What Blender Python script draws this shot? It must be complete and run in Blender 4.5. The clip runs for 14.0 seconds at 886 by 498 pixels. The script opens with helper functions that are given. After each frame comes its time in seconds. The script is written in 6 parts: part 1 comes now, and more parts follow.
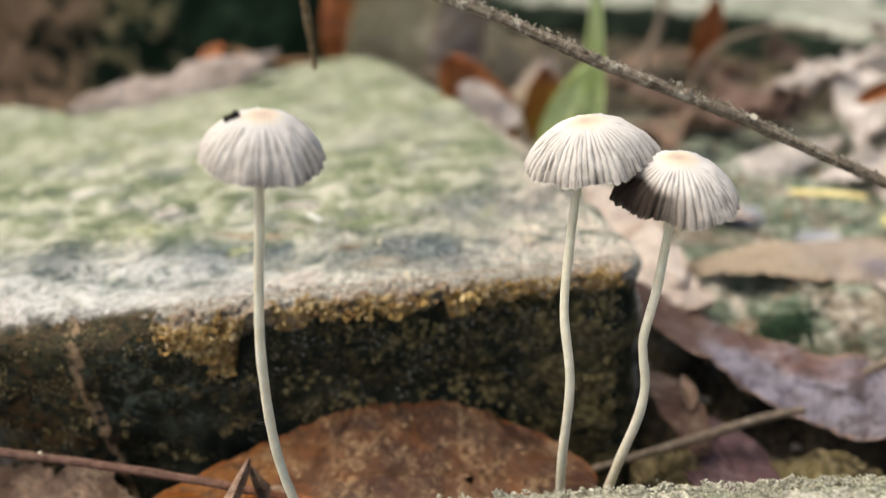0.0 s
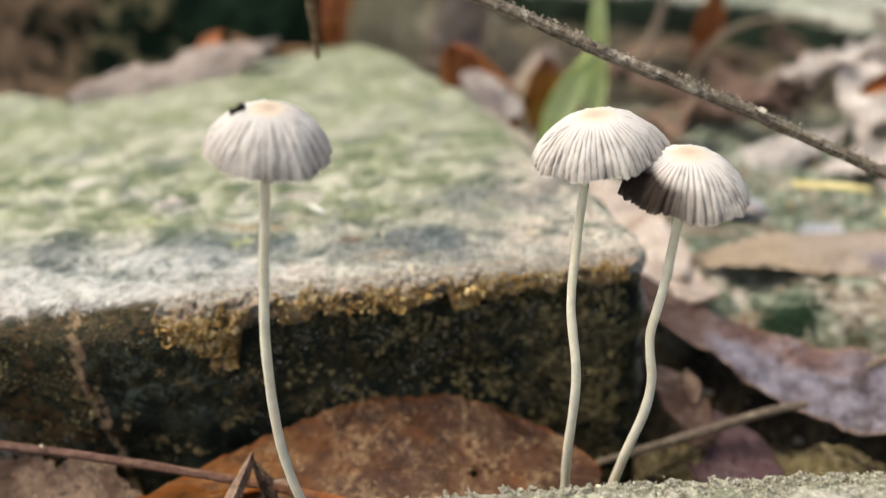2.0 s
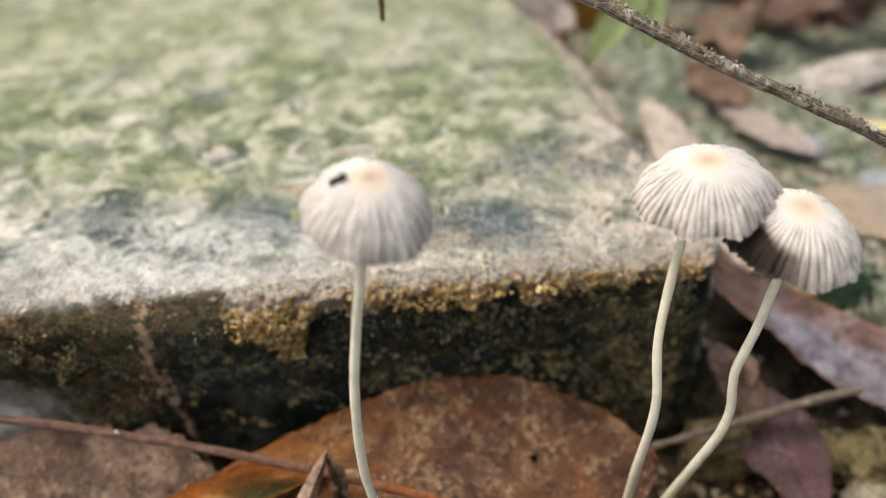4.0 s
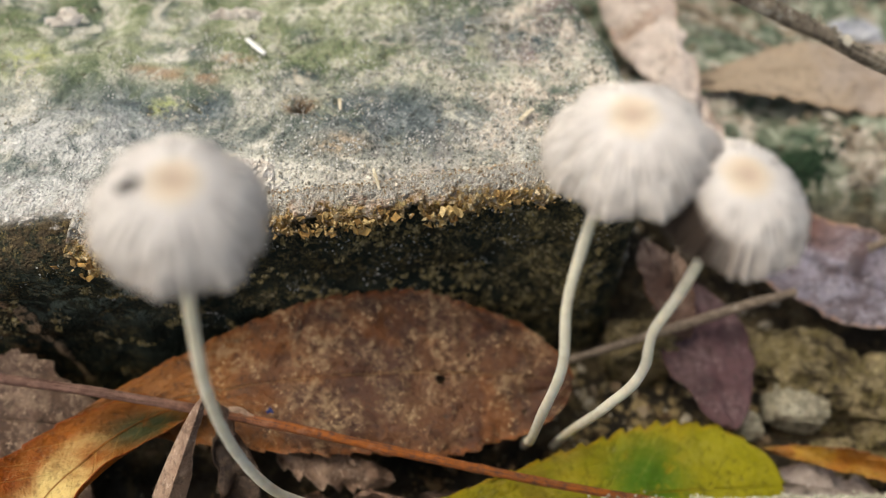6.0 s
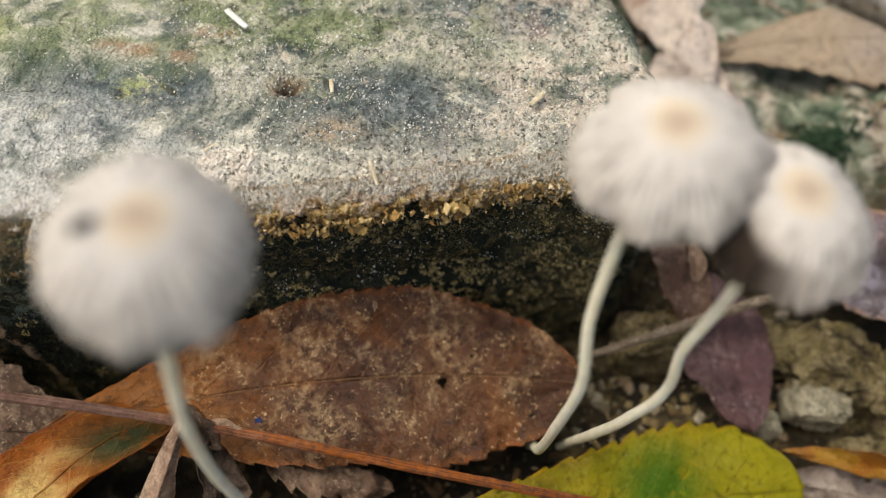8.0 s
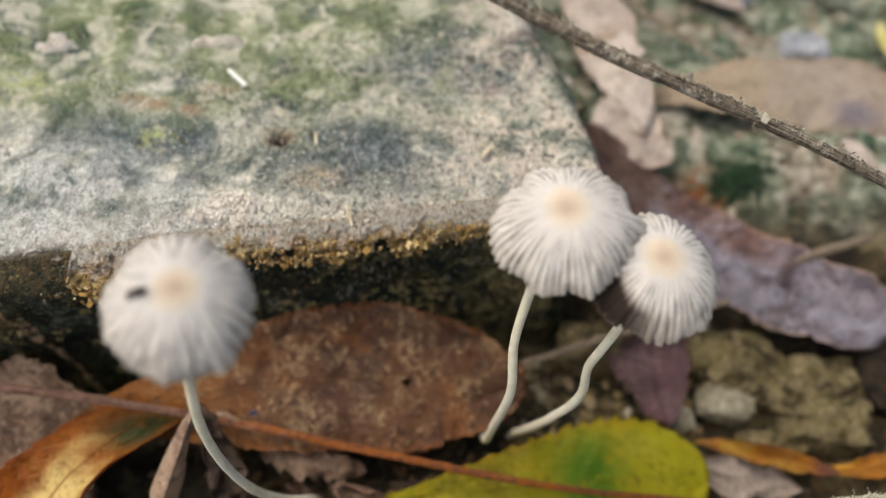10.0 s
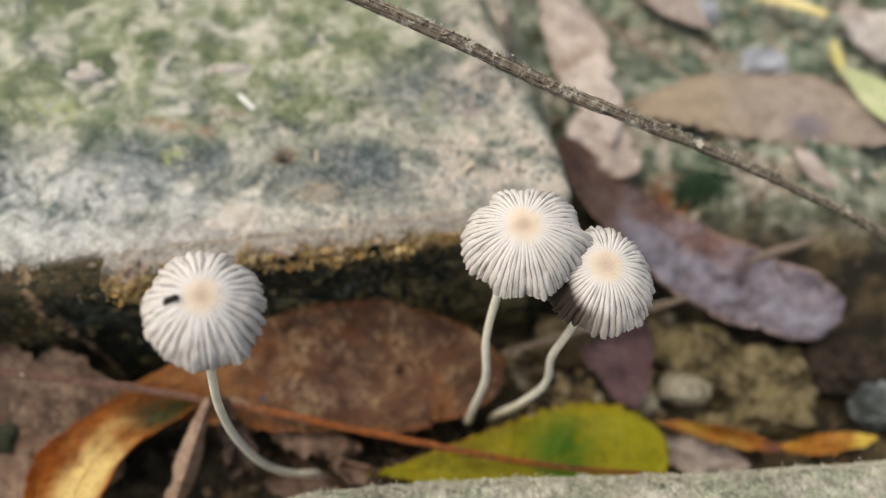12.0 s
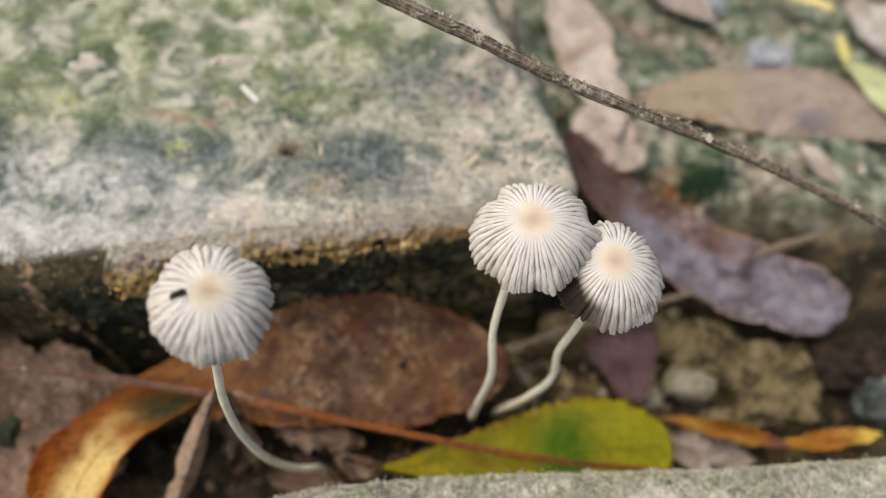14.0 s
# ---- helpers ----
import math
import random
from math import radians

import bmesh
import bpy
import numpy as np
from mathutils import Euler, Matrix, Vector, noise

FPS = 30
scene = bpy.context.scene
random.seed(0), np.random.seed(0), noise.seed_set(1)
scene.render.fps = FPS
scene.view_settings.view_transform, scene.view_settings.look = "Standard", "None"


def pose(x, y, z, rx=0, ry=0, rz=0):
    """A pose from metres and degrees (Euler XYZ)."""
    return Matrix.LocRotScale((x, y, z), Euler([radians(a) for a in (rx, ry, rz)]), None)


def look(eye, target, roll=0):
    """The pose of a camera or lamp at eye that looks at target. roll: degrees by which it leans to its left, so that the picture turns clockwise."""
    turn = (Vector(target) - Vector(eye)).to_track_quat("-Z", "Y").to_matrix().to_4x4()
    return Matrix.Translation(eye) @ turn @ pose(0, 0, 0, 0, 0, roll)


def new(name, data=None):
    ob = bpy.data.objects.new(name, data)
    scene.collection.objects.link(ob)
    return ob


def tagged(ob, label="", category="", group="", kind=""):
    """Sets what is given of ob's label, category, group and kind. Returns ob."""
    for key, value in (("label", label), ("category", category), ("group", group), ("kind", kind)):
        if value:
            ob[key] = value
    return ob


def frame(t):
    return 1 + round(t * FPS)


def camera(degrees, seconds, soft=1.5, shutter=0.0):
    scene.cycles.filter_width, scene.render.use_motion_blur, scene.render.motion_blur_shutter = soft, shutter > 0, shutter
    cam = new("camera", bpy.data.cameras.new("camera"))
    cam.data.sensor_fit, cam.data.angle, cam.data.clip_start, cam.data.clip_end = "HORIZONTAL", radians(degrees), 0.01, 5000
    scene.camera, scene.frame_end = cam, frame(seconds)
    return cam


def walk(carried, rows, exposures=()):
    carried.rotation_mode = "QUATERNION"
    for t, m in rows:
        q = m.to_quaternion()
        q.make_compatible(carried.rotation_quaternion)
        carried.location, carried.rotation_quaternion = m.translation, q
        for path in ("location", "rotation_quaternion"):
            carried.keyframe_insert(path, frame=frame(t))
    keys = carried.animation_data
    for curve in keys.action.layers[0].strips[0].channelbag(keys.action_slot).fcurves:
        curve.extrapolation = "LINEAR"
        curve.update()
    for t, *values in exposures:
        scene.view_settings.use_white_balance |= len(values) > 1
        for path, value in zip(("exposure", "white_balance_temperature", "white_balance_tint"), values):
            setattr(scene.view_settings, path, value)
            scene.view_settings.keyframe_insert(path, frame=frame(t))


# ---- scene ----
# Lengths of things are written in centimetres and scaled to metres when a mesh is linked.
cam = camera(58.8, 14.0, soft=1.1)
PATH = [
    (0, (0.00892, 0.00909, 0.06707), (0.00104, 0.09977, 0.02565), -3.51),
    (0.5, (0.00887, 0.00918, 0.06770), (0.00107, 0.09964, 0.02580), -3.39),
    (1, (0.00881, 0.00925, 0.06753), (0.00081, 0.09974, 0.02573), -3.48),
    (1.5, (0.00856, 0.00925, 0.06741), (0.00084, 0.09975, 0.02558), -3.42),
    (2, (0.00789, 0.00995, 0.06735), (0.00043, 0.10002, 0.02455), -3.20),
    (2.5, (0.00333, 0.01234, 0.06850), (-0.00399, 0.10192, 0.02466), -2.71),
    (2.7, (0.00007, 0.01334, 0.06940), (-0.00772, 0.10290, 0.02559), -2.38),
    (4.8, (-0.00160, 0.03089, 0.08763), (-0.00599, 0.09932, 0.01485), -0.01),
    (5, (-0.00290, 0.03354, 0.08408), (-0.00440, 0.10025, 0.00960), 1.64),
    (5.5, (0.00111, 0.03982, 0.08551), (-0.00023, 0.10327, 0.00823), 1.34),
    (6, (0.00508, 0.04353, 0.08442), (0.00340, 0.10290, 0.00396), 0.84),
    (6.5, (0.00813, 0.04847, 0.08451), (0.00695, 0.10657, 0.00313), 0.46),
    (7, (0.00841, 0.05010, 0.08261), (0.00674, 0.10751, 0.00074), -0.15),
    (7.5, (0.00616, 0.05130, 0.08227), (0.00548, 0.10669, -0.00098), 1.21),
    (8, (0.00305, 0.05178, 0.08108), (0.00339, 0.10607, -0.00290), 2.38),
    (8.2, (0.00139, 0.05261, 0.07976), (0.00202, 0.10600, -0.00479), 2.72),
    (10.3, (0.00651, 0.04725, 0.10034), (0.00791, 0.09880, 0.01466), 4.16),
    (10.5, (0.00638, 0.04742, 0.10073), (0.00747, 0.09857, 0.01481), 3.80),
    (11, (0.00247, 0.04718, 0.09896), (0.00387, 0.09913, 0.01353), 4.10),
    (11.5, (0.00246, 0.04694, 0.10046), (0.00391, 0.09851, 0.01480), 4.09),
    (12, (0.00852, 0.04265, 0.11050), (0.00943, 0.09365, 0.02449), 3.42),
    (12.5, (0.00896, 0.04191, 0.11268), (0.00965, 0.09305, 0.02675), 3.15),
    (13, (0.00963, 0.04281, 0.11085), (0.01044, 0.09331, 0.02454), 3.41),
    (13.5, (0.00810, 0.04257, 0.11024), (0.00901, 0.09323, 0.02403), 3.63),
    (14, (0.00744, 0.04309, 0.10989), (0.00874, 0.09335, 0.02346), 4.01),
]
walk(cam, [(t, look(eye, target, roll)) for t, eye, target, roll in PATH], exposures=[(0.0, 0.67, 7050, 3), (2.5, 0.67, 7050, 3), (5.0, 0.52, 7050, 3), (6.5, 0.39, 7100, 3), (8.0, 0.35, 7150, 2), (10.5, 0.27, 6900, 3), (14.0, 0.27, 6900, 3)])
cam.data.dof.use_dof = True
cam.data.dof.focus_distance = 0.079
cam.data.dof.aperture_fstop = 14.0

# ---- light: bright open shade under a hazy sky ----
world = bpy.data.worlds.new("sky")
scene.world = world
world.use_nodes = True
sky = world.node_tree.nodes.new("ShaderNodeTexSky")
sky.sky_type = "NISHITA"
sky.sun_disc = False
sky.sun_elevation = radians(62)
sky.sun_rotation = radians(-92)
sky.air_density = 0.55
sky.dust_density = 5.0
world.node_tree.links.new(sky.outputs[0], world.node_tree.nodes["Background"].inputs[0])
world.node_tree.nodes["Background"].inputs[1].default_value = 0.145
sun = new("sun", bpy.data.lights.new("sun", "SUN"))
sun.data.energy = 1.6
sun.data.angle = radians(38)
sun.data.color = (1.0, 0.96, 0.9)
sun.matrix_world = look((-0.3, 0.1, 1.0), (0, 0, 0))

# ---- small tools ----
rng = np.random.default_rng(7)


def lattice(ix, iy, iz, seed):
    h = (ix * 374761393 + iy * 668265263 + iz * 2147483647 + seed * 1274126177) & 0xFFFFFFFF
    h = ((h ^ (h >> 13)) * 1274126177) & 0xFFFFFFFF
    h = h ^ (h >> 16)
    return (h & 0xFFFFFF) / float(0xFFFFFF) * 2 - 1


def rough_noise(p, size, seed=0):
    """Smooth value noise, -1 to 1, with features of the given size."""
    q = np.asarray(p, float) / size
    i = np.floor(q).astype(np.int64)
    f = q - i
    f = f * f * f * (f * (f * 6 - 15) + 10)
    total = 0
    for dx in (0, 1):
        for dy in (0, 1):
            for dz in (0, 1):
                w = (f[..., 0] if dx else 1 - f[..., 0]) * (f[..., 1] if dy else 1 - f[..., 1]) * (f[..., 2] if dz else 1 - f[..., 2])
                total = total + w * lattice(i[..., 0] + dx, i[..., 1] + dy, i[..., 2] + dz, seed)
    return total


def fbm(p, size, octaves=4, seed=0, gain=0.5):
    total, amp = 0, 1.0
    for k in range(octaves):
        total = total + amp * rough_noise(p, size / 2**k, seed + 11 * k)
        amp *= gain
    return total


def smooth(a, b, x):
    t = np.clip((np.asarray(x, float) - a) / (b - a), 0, 1)
    return t * t * (3 - 2 * t)


def mesh_from(name, verts, faces, material, uvs=None, flat=False, pleat=None):
    """A mesh datablock from arrays in centimetres; uvs and pleat: a pair for every vertex."""
    me = bpy.data.meshes.new(name)
    me.from_pydata((np.asarray(verts, float) * 0.01).tolist(), [], [tuple(f) for f in faces])
    if uvs is not None:
        layer = me.uv_layers.new(name="UVMap")
        loops = np.zeros(len(me.loops), np.int32)
        me.loops.foreach_get("vertex_index", loops)
        layer.data.foreach_set("uv", np.asarray(uvs, np.float32)[loops].ravel())
        if pleat is not None:
            layer = me.uv_layers.new(name="Pleat")
            layer.data.foreach_set("uv", np.asarray(pleat, np.float32)[loops].ravel())
    if not flat:
        me.polygons.foreach_set("use_smooth", np.ones(len(me.polygons), bool))
    me.materials.append(material)
    me.update()
    return me


def thing(name, base, label, category, group="", kind=""):
    ob = new(name)
    ob.empty_display_size = 0.005
    ob.location = Vector(base) * 0.01
    return tagged(ob, label, category, group, kind)


def part(name, me, parent, label="", kind=""):
    ob = new(name, me)
    ob.parent = parent
    root = Vector((0, 0, 0))
    up = parent
    while up is not None:
        root = root + up.location
        up = up.parent
    ob.matrix_parent_inverse = Matrix.Identity(4)
    ob.location = -root
    return tagged(ob, label, kind=kind)


def solo(name, me, label, category, group="", kind=""):
    return tagged(new(name, me), label, category, group, kind)


def grid_faces(nu, nv, wrap=False, offset=0):
    faces = []
    for i in range(nu - 1):
        for j in range(nv if wrap else nv - 1):
            k = (j + 1) % nv
            faces.append((offset + i * nv + j, offset + i * nv + k, offset + (i + 1) * nv + k, offset + (i + 1) * nv + j))
    return faces


def spline(points, n):
    """Catmull-Rom through the points."""
    p = np.asarray(points, float)
    q = np.vstack([2 * p[0] - p[1], p, 2 * p[-1] - p[-2]])
    u = np.linspace(0, len(p) - 1, n)
    i = np.minimum(u.astype(int), len(p) - 2)
    t = (u - i)[:, None]
    a, b, c, d = q[i], q[i + 1], q[i + 2], q[i + 3]
    return 0.5 * (2 * b + (c - a) * t + (2 * a - 5 * b + 4 * c - d) * t**2 + (3 * b - a - 3 * c + d) * t**3)


def tube(points, radii, n=60, sides=12, bumps=0.0, seed=0, size=0.2):
    """Verts, faces and uvs of a closed tapering tube along a spline."""
    c = spline(points, n)
    r = np.interp(np.linspace(0, 1, n), np.linspace(0, 1, len(radii)), radii)
    d = np.gradient(c, axis=0)
    d /= np.linalg.norm(d, axis=1)[:, None]
    ref = np.array([0.0, 0.0, 1.0]) if abs(d[:, 2]).mean() < 0.8 else np.array([0.0, 1.0, 0.0])
    a = np.cross(d, ref)
    a /= np.linalg.norm(a, axis=1)[:, None]
    b = np.cross(a, d)
    th = np.linspace(0, 2 * np.pi, sides, endpoint=False)
    v = c[:, None] + r[:, None, None] * (np.cos(th)[None, :, None] * a[:, None] + np.sin(th)[None, :, None] * b[:, None])
    if bumps:
        k = 1 + bumps * fbm(v, size, 3, seed)
        v = c[:, None] + (v - c[:, None]) * k[..., None]
    uv = np.stack(np.broadcast_arrays(np.linspace(0, 1, n)[:, None], (th / (2 * np.pi))[None]), -1).reshape(-1, 2)
    v = v.reshape(-1, 3)
    faces = grid_faces(n, sides, True)
    faces.append(tuple(range(sides))[::-1])
    faces.append(tuple(range((n - 1) * sides, n * sides)))
    return v, faces, uv


def join(*bits):
    verts, faces, uvs, k = [], [], [], 0
    for v, f, *u in bits:
        verts.append(np.asarray(v, float))
        faces += [tuple(i + k for i in g) for g in f]
        uvs.append(np.asarray(u[0]) if u else np.zeros((len(v), 2)))
        k += len(v)
    return np.vstack(verts), faces, np.vstack(uvs)


# ---- materials ----
class Shader:
    def __init__(self, name):
        self.m = bpy.data.materials.new(name)
        self.m.use_nodes = True
        self.t = self.m.node_tree
        self.b = self.t.nodes["Principled BSDF"]

    def put(self, socket, value):
        if isinstance(value, bpy.types.NodeSocket):
            self.t.links.new(value, socket)
        elif isinstance(value, (tuple, list)) and len(value) == 3 and socket.type == "RGBA":
            socket.default_value = (*value, 1)
        else:
            socket.default_value = value

    def node(self, kind):
        return self.t.nodes.new(kind)

    def place(self, scale=100.0, stretch=(1, 1, 1)):
        c = self.node("ShaderNodeTexCoord")
        m = self.node("ShaderNodeMapping")
        m.inputs["Scale"].default_value = [scale * s for s in stretch]
        self.t.links.new(c.outputs["Object"], m.inputs["Vector"])
        return m.outputs[0]

    def uv(self):
        return self.split(self.node("ShaderNodeTexCoord").outputs["UV"])

    def pleat(self):
        n = self.node("ShaderNodeUVMap")
        n.uv_map = "Pleat"
        return self.split(n.outputs[0])

    def split(self, v):
        s = self.node("ShaderNodeSeparateXYZ")
        self.put(s.inputs[0], v)
        return s.outputs[0], s.outputs[1], s.outputs[2]

    def join(self, x, y, z):
        s = self.node("ShaderNodeCombineXYZ")
        for k, v in enumerate((x, y, z)):
            self.put(s.inputs[k], v)
        return s.outputs[0]

    def noise(self, v, scale, detail=4.0, rough=0.55, warp=0.0):
        n = self.node("ShaderNodeTexNoise")
        self.put(n.inputs["Vector"], v)
        for key, value in (("Scale", scale), ("Detail", detail), ("Roughness", rough), ("Distortion", warp)):
            n.inputs[key].default_value = value
        return n.outputs["Fac"]

    def cells(self, v, scale, feature="F1"):
        n = self.node("ShaderNodeTexVoronoi")
        n.feature = feature
        self.put(n.inputs["Vector"], v)
        n.inputs["Scale"].default_value = scale
        return n.outputs["Distance"], n.outputs[1] if feature == "F1" else None

    def ramp(self, f, stops):
        n = self.node("ShaderNodeValToRGB")
        self.put(n.inputs[0], f)
        e = n.color_ramp.elements
        while len(e) < len(stops):
            e.new(0.5)
        for k, (p, c) in enumerate(stops):
            e[k].position = p
            e[k].color = (*c, 1) if isinstance(c, (tuple, list)) else (c, c, c, 1)
        return n.outputs[0]

    def mix(self, f, a, b, mode="MIX"):
        n = self.node("ShaderNodeMix")
        n.data_type, n.blend_type = "RGBA", mode
        self.put(n.inputs["Factor"], f)
        self.put(n.inputs[6], a)
        self.put(n.inputs[7], b)
        return n.outputs[2]

    def math(self, op, a, b=0.0, c=0.0, clamp=False):
        n = self.node("ShaderNodeMath")
        n.operation, n.use_clamp = op, clamp
        for k, v in enumerate((a, b, c)):
            self.put(n.inputs[k], v)
        return n.outputs[0]

    def span(self, f, a, b, lo=0.0, hi=1.0):
        n = self.node("ShaderNodeMapRange")
        n.interpolation_type = "SMOOTHSTEP"
        self.put(n.inputs[0], f)
        for k, v in enumerate((a, b, lo, hi)):
            n.inputs[k + 1].default_value = v
        return n.outputs[0]

    def near(self, x, y, cx, cy, rx, ry):
        """1 at a place of the surface, falling to 0 at the radii."""
        dx = self.math("DIVIDE", self.math("SUBTRACT", x, cx), rx)
        dy = self.math("DIVIDE", self.math("SUBTRACT", y, cy), ry)
        d = self.math("SQRT", self.math("ADD", self.math("MULTIPLY", dx, dx), self.math("MULTIPLY", dy, dy)))
        return self.span(d, 1.0, 0.2)

    def bump(self, h, dist, strength=1.0, below=None):
        n = self.node("ShaderNodeBump")
        self.put(n.inputs["Height"], h)
        n.inputs["Distance"].default_value = dist
        n.inputs["Strength"].default_value = strength
        if below is not None:
            self.put(n.inputs["Normal"], below)
        return n.outputs[0]

    def random(self):
        return self.node("ShaderNodeNewGeometry").outputs["Random Per Island"]

    def done(self, colour, rough=0.8, normal=None, soft=0.0, radius=(1.0, 0.8, 0.6), reach=0.001, gloss=0.5):
        self.put(self.b.inputs["Base Color"], colour)
        self.put(self.b.inputs["Roughness"], rough)
        self.put(self.b.inputs["Specular IOR Level"], gloss)
        if normal is not None:
            self.put(self.b.inputs["Normal"], normal)
        if soft:
            self.b.inputs["Subsurface Weight"].default_value = soft
            self.b.inputs["Subsurface Radius"].default_value = radius
            self.b.inputs["Subsurface Scale"].default_value = reach
        return self.m


def brick_stone():
    """The weathered brick: pale lichen and moss on top, black algae on its faces."""
    s = Shader("mossy_brick")
    p = s.place()
    x, y, z = s.split(p)
    mid = s.noise(p, 1.2, 6, 0.66, 0.5)
    patch = s.noise(p, 2.7, 6, 0.7, 0.4)
    fine = s.noise(p, 7.0, 5, 0.7)
    grit = s.noise(p, 24.0, 3, 0.7)
    speck, tone = s.cells(p, 26.0)
    flake, ftone = s.cells(p, 11.0)
    top = s.ramp(mid, [(0.4, (0.045, 0.065, 0.065)), (0.47, (0.14, 0.165, 0.15)), (0.53, (0.33, 0.335, 0.29)), (0.61, (0.68, 0.65, 0.585))])
    # moss towards the back and the far end
    moss_where = s.math("MULTIPLY", s.span(y, 10.2, 11.8), s.span(s.noise(p, 0.85, 5, 0.65, 0.4), 0.38, 0.53))
    moss_where = s.math("MULTIPLY", moss_where, s.span(x, 2.2, -0.6, 0.25, 1.0))
    moss = s.ramp(s.noise(p, 1.7, 6, 0.66, 0.6), [(0.33, (0.06, 0.085, 0.04)), (0.44, (0.155, 0.195, 0.09)), (0.54, (0.3, 0.33, 0.2)), (0.65, (0.6, 0.59, 0.48))])
    top = s.mix(s.math("MULTIPLY", moss_where, 0.9), top, moss)
    blotch = s.noise(p, 1.9, 5, 0.65, 0.6)
    top = s.mix(s.math("MULTIPLY", s.span(blotch, 0.55, 0.62), s.span(y, 10.0, 12.0, 0.3, 0.7)), top, (0.62, 0.59, 0.5))
    top = s.mix(s.math("MULTIPLY", s.span(blotch, 0.45, 0.38), s.span(y, 10.0, 12.0, 0.2, 0.5)), top, (0.11, 0.125, 0.075))
    top = s.mix(s.span(y, 12.5, 17.0, 0.0, 0.5), top, s.mix(s.span(s.noise(p, 0.5, 3, 0.5), 0.4, 0.6), (0.22, 0.255, 0.135), (0.4, 0.41, 0.31)))
    # bare slate-coloured patches
    slate_where = s.math("MAXIMUM", s.near(x, y, -0.2, 10.75, 2.0, 0.85), s.math("MAXIMUM", s.near(x, y, -3.1, 10.5, 1.5, 0.9), s.math("MAXIMUM", s.near(x, y, -2.5, 10.75, 0.8, 0.5), s.near(x, y, 0.8, 12.1, 1.2, 0.9))))
    slate_where = s.math("MULTIPLY", slate_where, s.span(s.noise(p, 1.8, 6, 0.7, 0.3), 0.4, 0.49))
    top = s.mix(s.math("MULTIPLY", slate_where, 0.9), top, s.ramp(fine, [(0.35, (0.04, 0.055, 0.068)), (0.5, (0.095, 0.12, 0.135)), (0.68, (0.3, 0.33, 0.335))]))
    # chalky pink-white lichen along the front edge
    edge = s.math("SUBTRACT", y, s.math("MULTIPLY_ADD", x, 0.19, 9.55))
    pale_where = s.math("MULTIPLY", s.span(s.math("ADD", edge, s.math("MULTIPLY", s.math("SUBTRACT", mid, 0.5), 4.0)), 1.0, 0.1), s.span(x, 1.5, -2.2, 0.45, 1.0))
    pale_where = s.math("MULTIPLY", pale_where, s.span(patch, 0.3, 0.5))
    top = s.mix(s.math("MULTIPLY", pale_where, 0.85), top, s.ramp(fine, [(0.3, (0.38, 0.335, 0.3)), (0.5, (0.6, 0.55, 0.52)), (0.7, (0.78, 0.75, 0.73))]))
    chalk = s.math("MULTIPLY", s.near(x, y, -4.2, 9.75, 3.6, 1.3), s.span(s.noise(p, 2.0, 6, 0.7, 0.5), 0.42, 0.56))
    top = s.mix(s.math("MULTIPLY", chalk, 0.9), top, s.ramp(fine, [(0.3, (0.36, 0.365, 0.355)), (0.5, (0.58, 0.58, 0.565)), (0.7, (0.8, 0.79, 0.775))]))
    damp = s.math("MULTIPLY", s.near(x, y, -4.3, 10.3, 2.6, 1.3), s.span(s.noise(p, 2.3, 6, 0.72, 0.8), 0.5, 0.57))
    top = s.mix(s.math("MULTIPLY", damp, 0.75), top, s.ramp(fine, [(0.35, (0.075, 0.1, 0.1)), (0.55, (0.2, 0.235, 0.22)), (0.7, (0.42, 0.44, 0.4))]))
    # sandy strip beside the short side and above the lip
    sand_where = s.math("MAXIMUM", s.near(x, y, 1.5, 10.7, 1.6, 1.5), s.math("MAXIMUM", s.near(x, y, 1.5, 13.0, 1.1, 3.4), s.near(x, y, 2.3, 11.0, 1.1, 1.8)))
    sand_where = s.math("MAXIMUM", sand_where, s.math("MULTIPLY", s.span(edge, 0.75, 0.2), s.span(x, -1.4, 0.2)))
    sand_where = s.math("MULTIPLY", sand_where, s.span(s.noise(p, 2.4, 6, 0.72, 0.3), 0.45, 0.57))
    top = s.mix(s.math("MULTIPLY", sand_where, 0.9), top, s.ramp(fine, [(0.3, (0.4, 0.33, 0.27)), (0.6, (0.72, 0.64, 0.56))]))
    mauve = s.math("MAXIMUM", s.near(x, y, 1.65, 12.7, 0.5, 0.9), s.near(x, y, 1.3, 11.9, 0.3, 0.4))
    haze = s.math("MULTIPLY", s.near(x, y, 0.2, 11.7, 0.9, 0.6), s.span(s.noise(p, 2.6, 5, 0.7, 0.5), 0.46, 0.58))
    top = s.mix(s.math("MULTIPLY", haze, 0.7), top, (0.72, 0.65, 0.6))
    top = s.mix(s.math("MULTIPLY", mauve, s.span(s.noise(p, 3.0, 5, 0.7, 0.4), 0.45, 0.55, 0.0, 0.75)), top, (0.2, 0.14, 0.14))
    # dark spots standing in for shaded hollows, and cream scabs of lichen
    pits = s.math("MULTIPLY", s.span(s.noise(p, 3.6, 4, 0.6, 0.5), 0.62, 0.68), s.span(edge, 0.9, 1.6))
    top = s.mix(s.math("MULTIPLY", pits, 0.8), top, (0.05, 0.05, 0.025))
    scab = s.math("MULTIPLY", s.span(s.noise(p, 2.3, 6, 0.75, 0.9), 0.59, 0.63), s.span(edge, 0.9, 1.8))
    top = s.mix(s.math("MULTIPLY", scab, 0.75), top, s.ramp(fine, [(0.35, (0.4, 0.36, 0.29)), (0.6, (0.72, 0.67, 0.58))]))
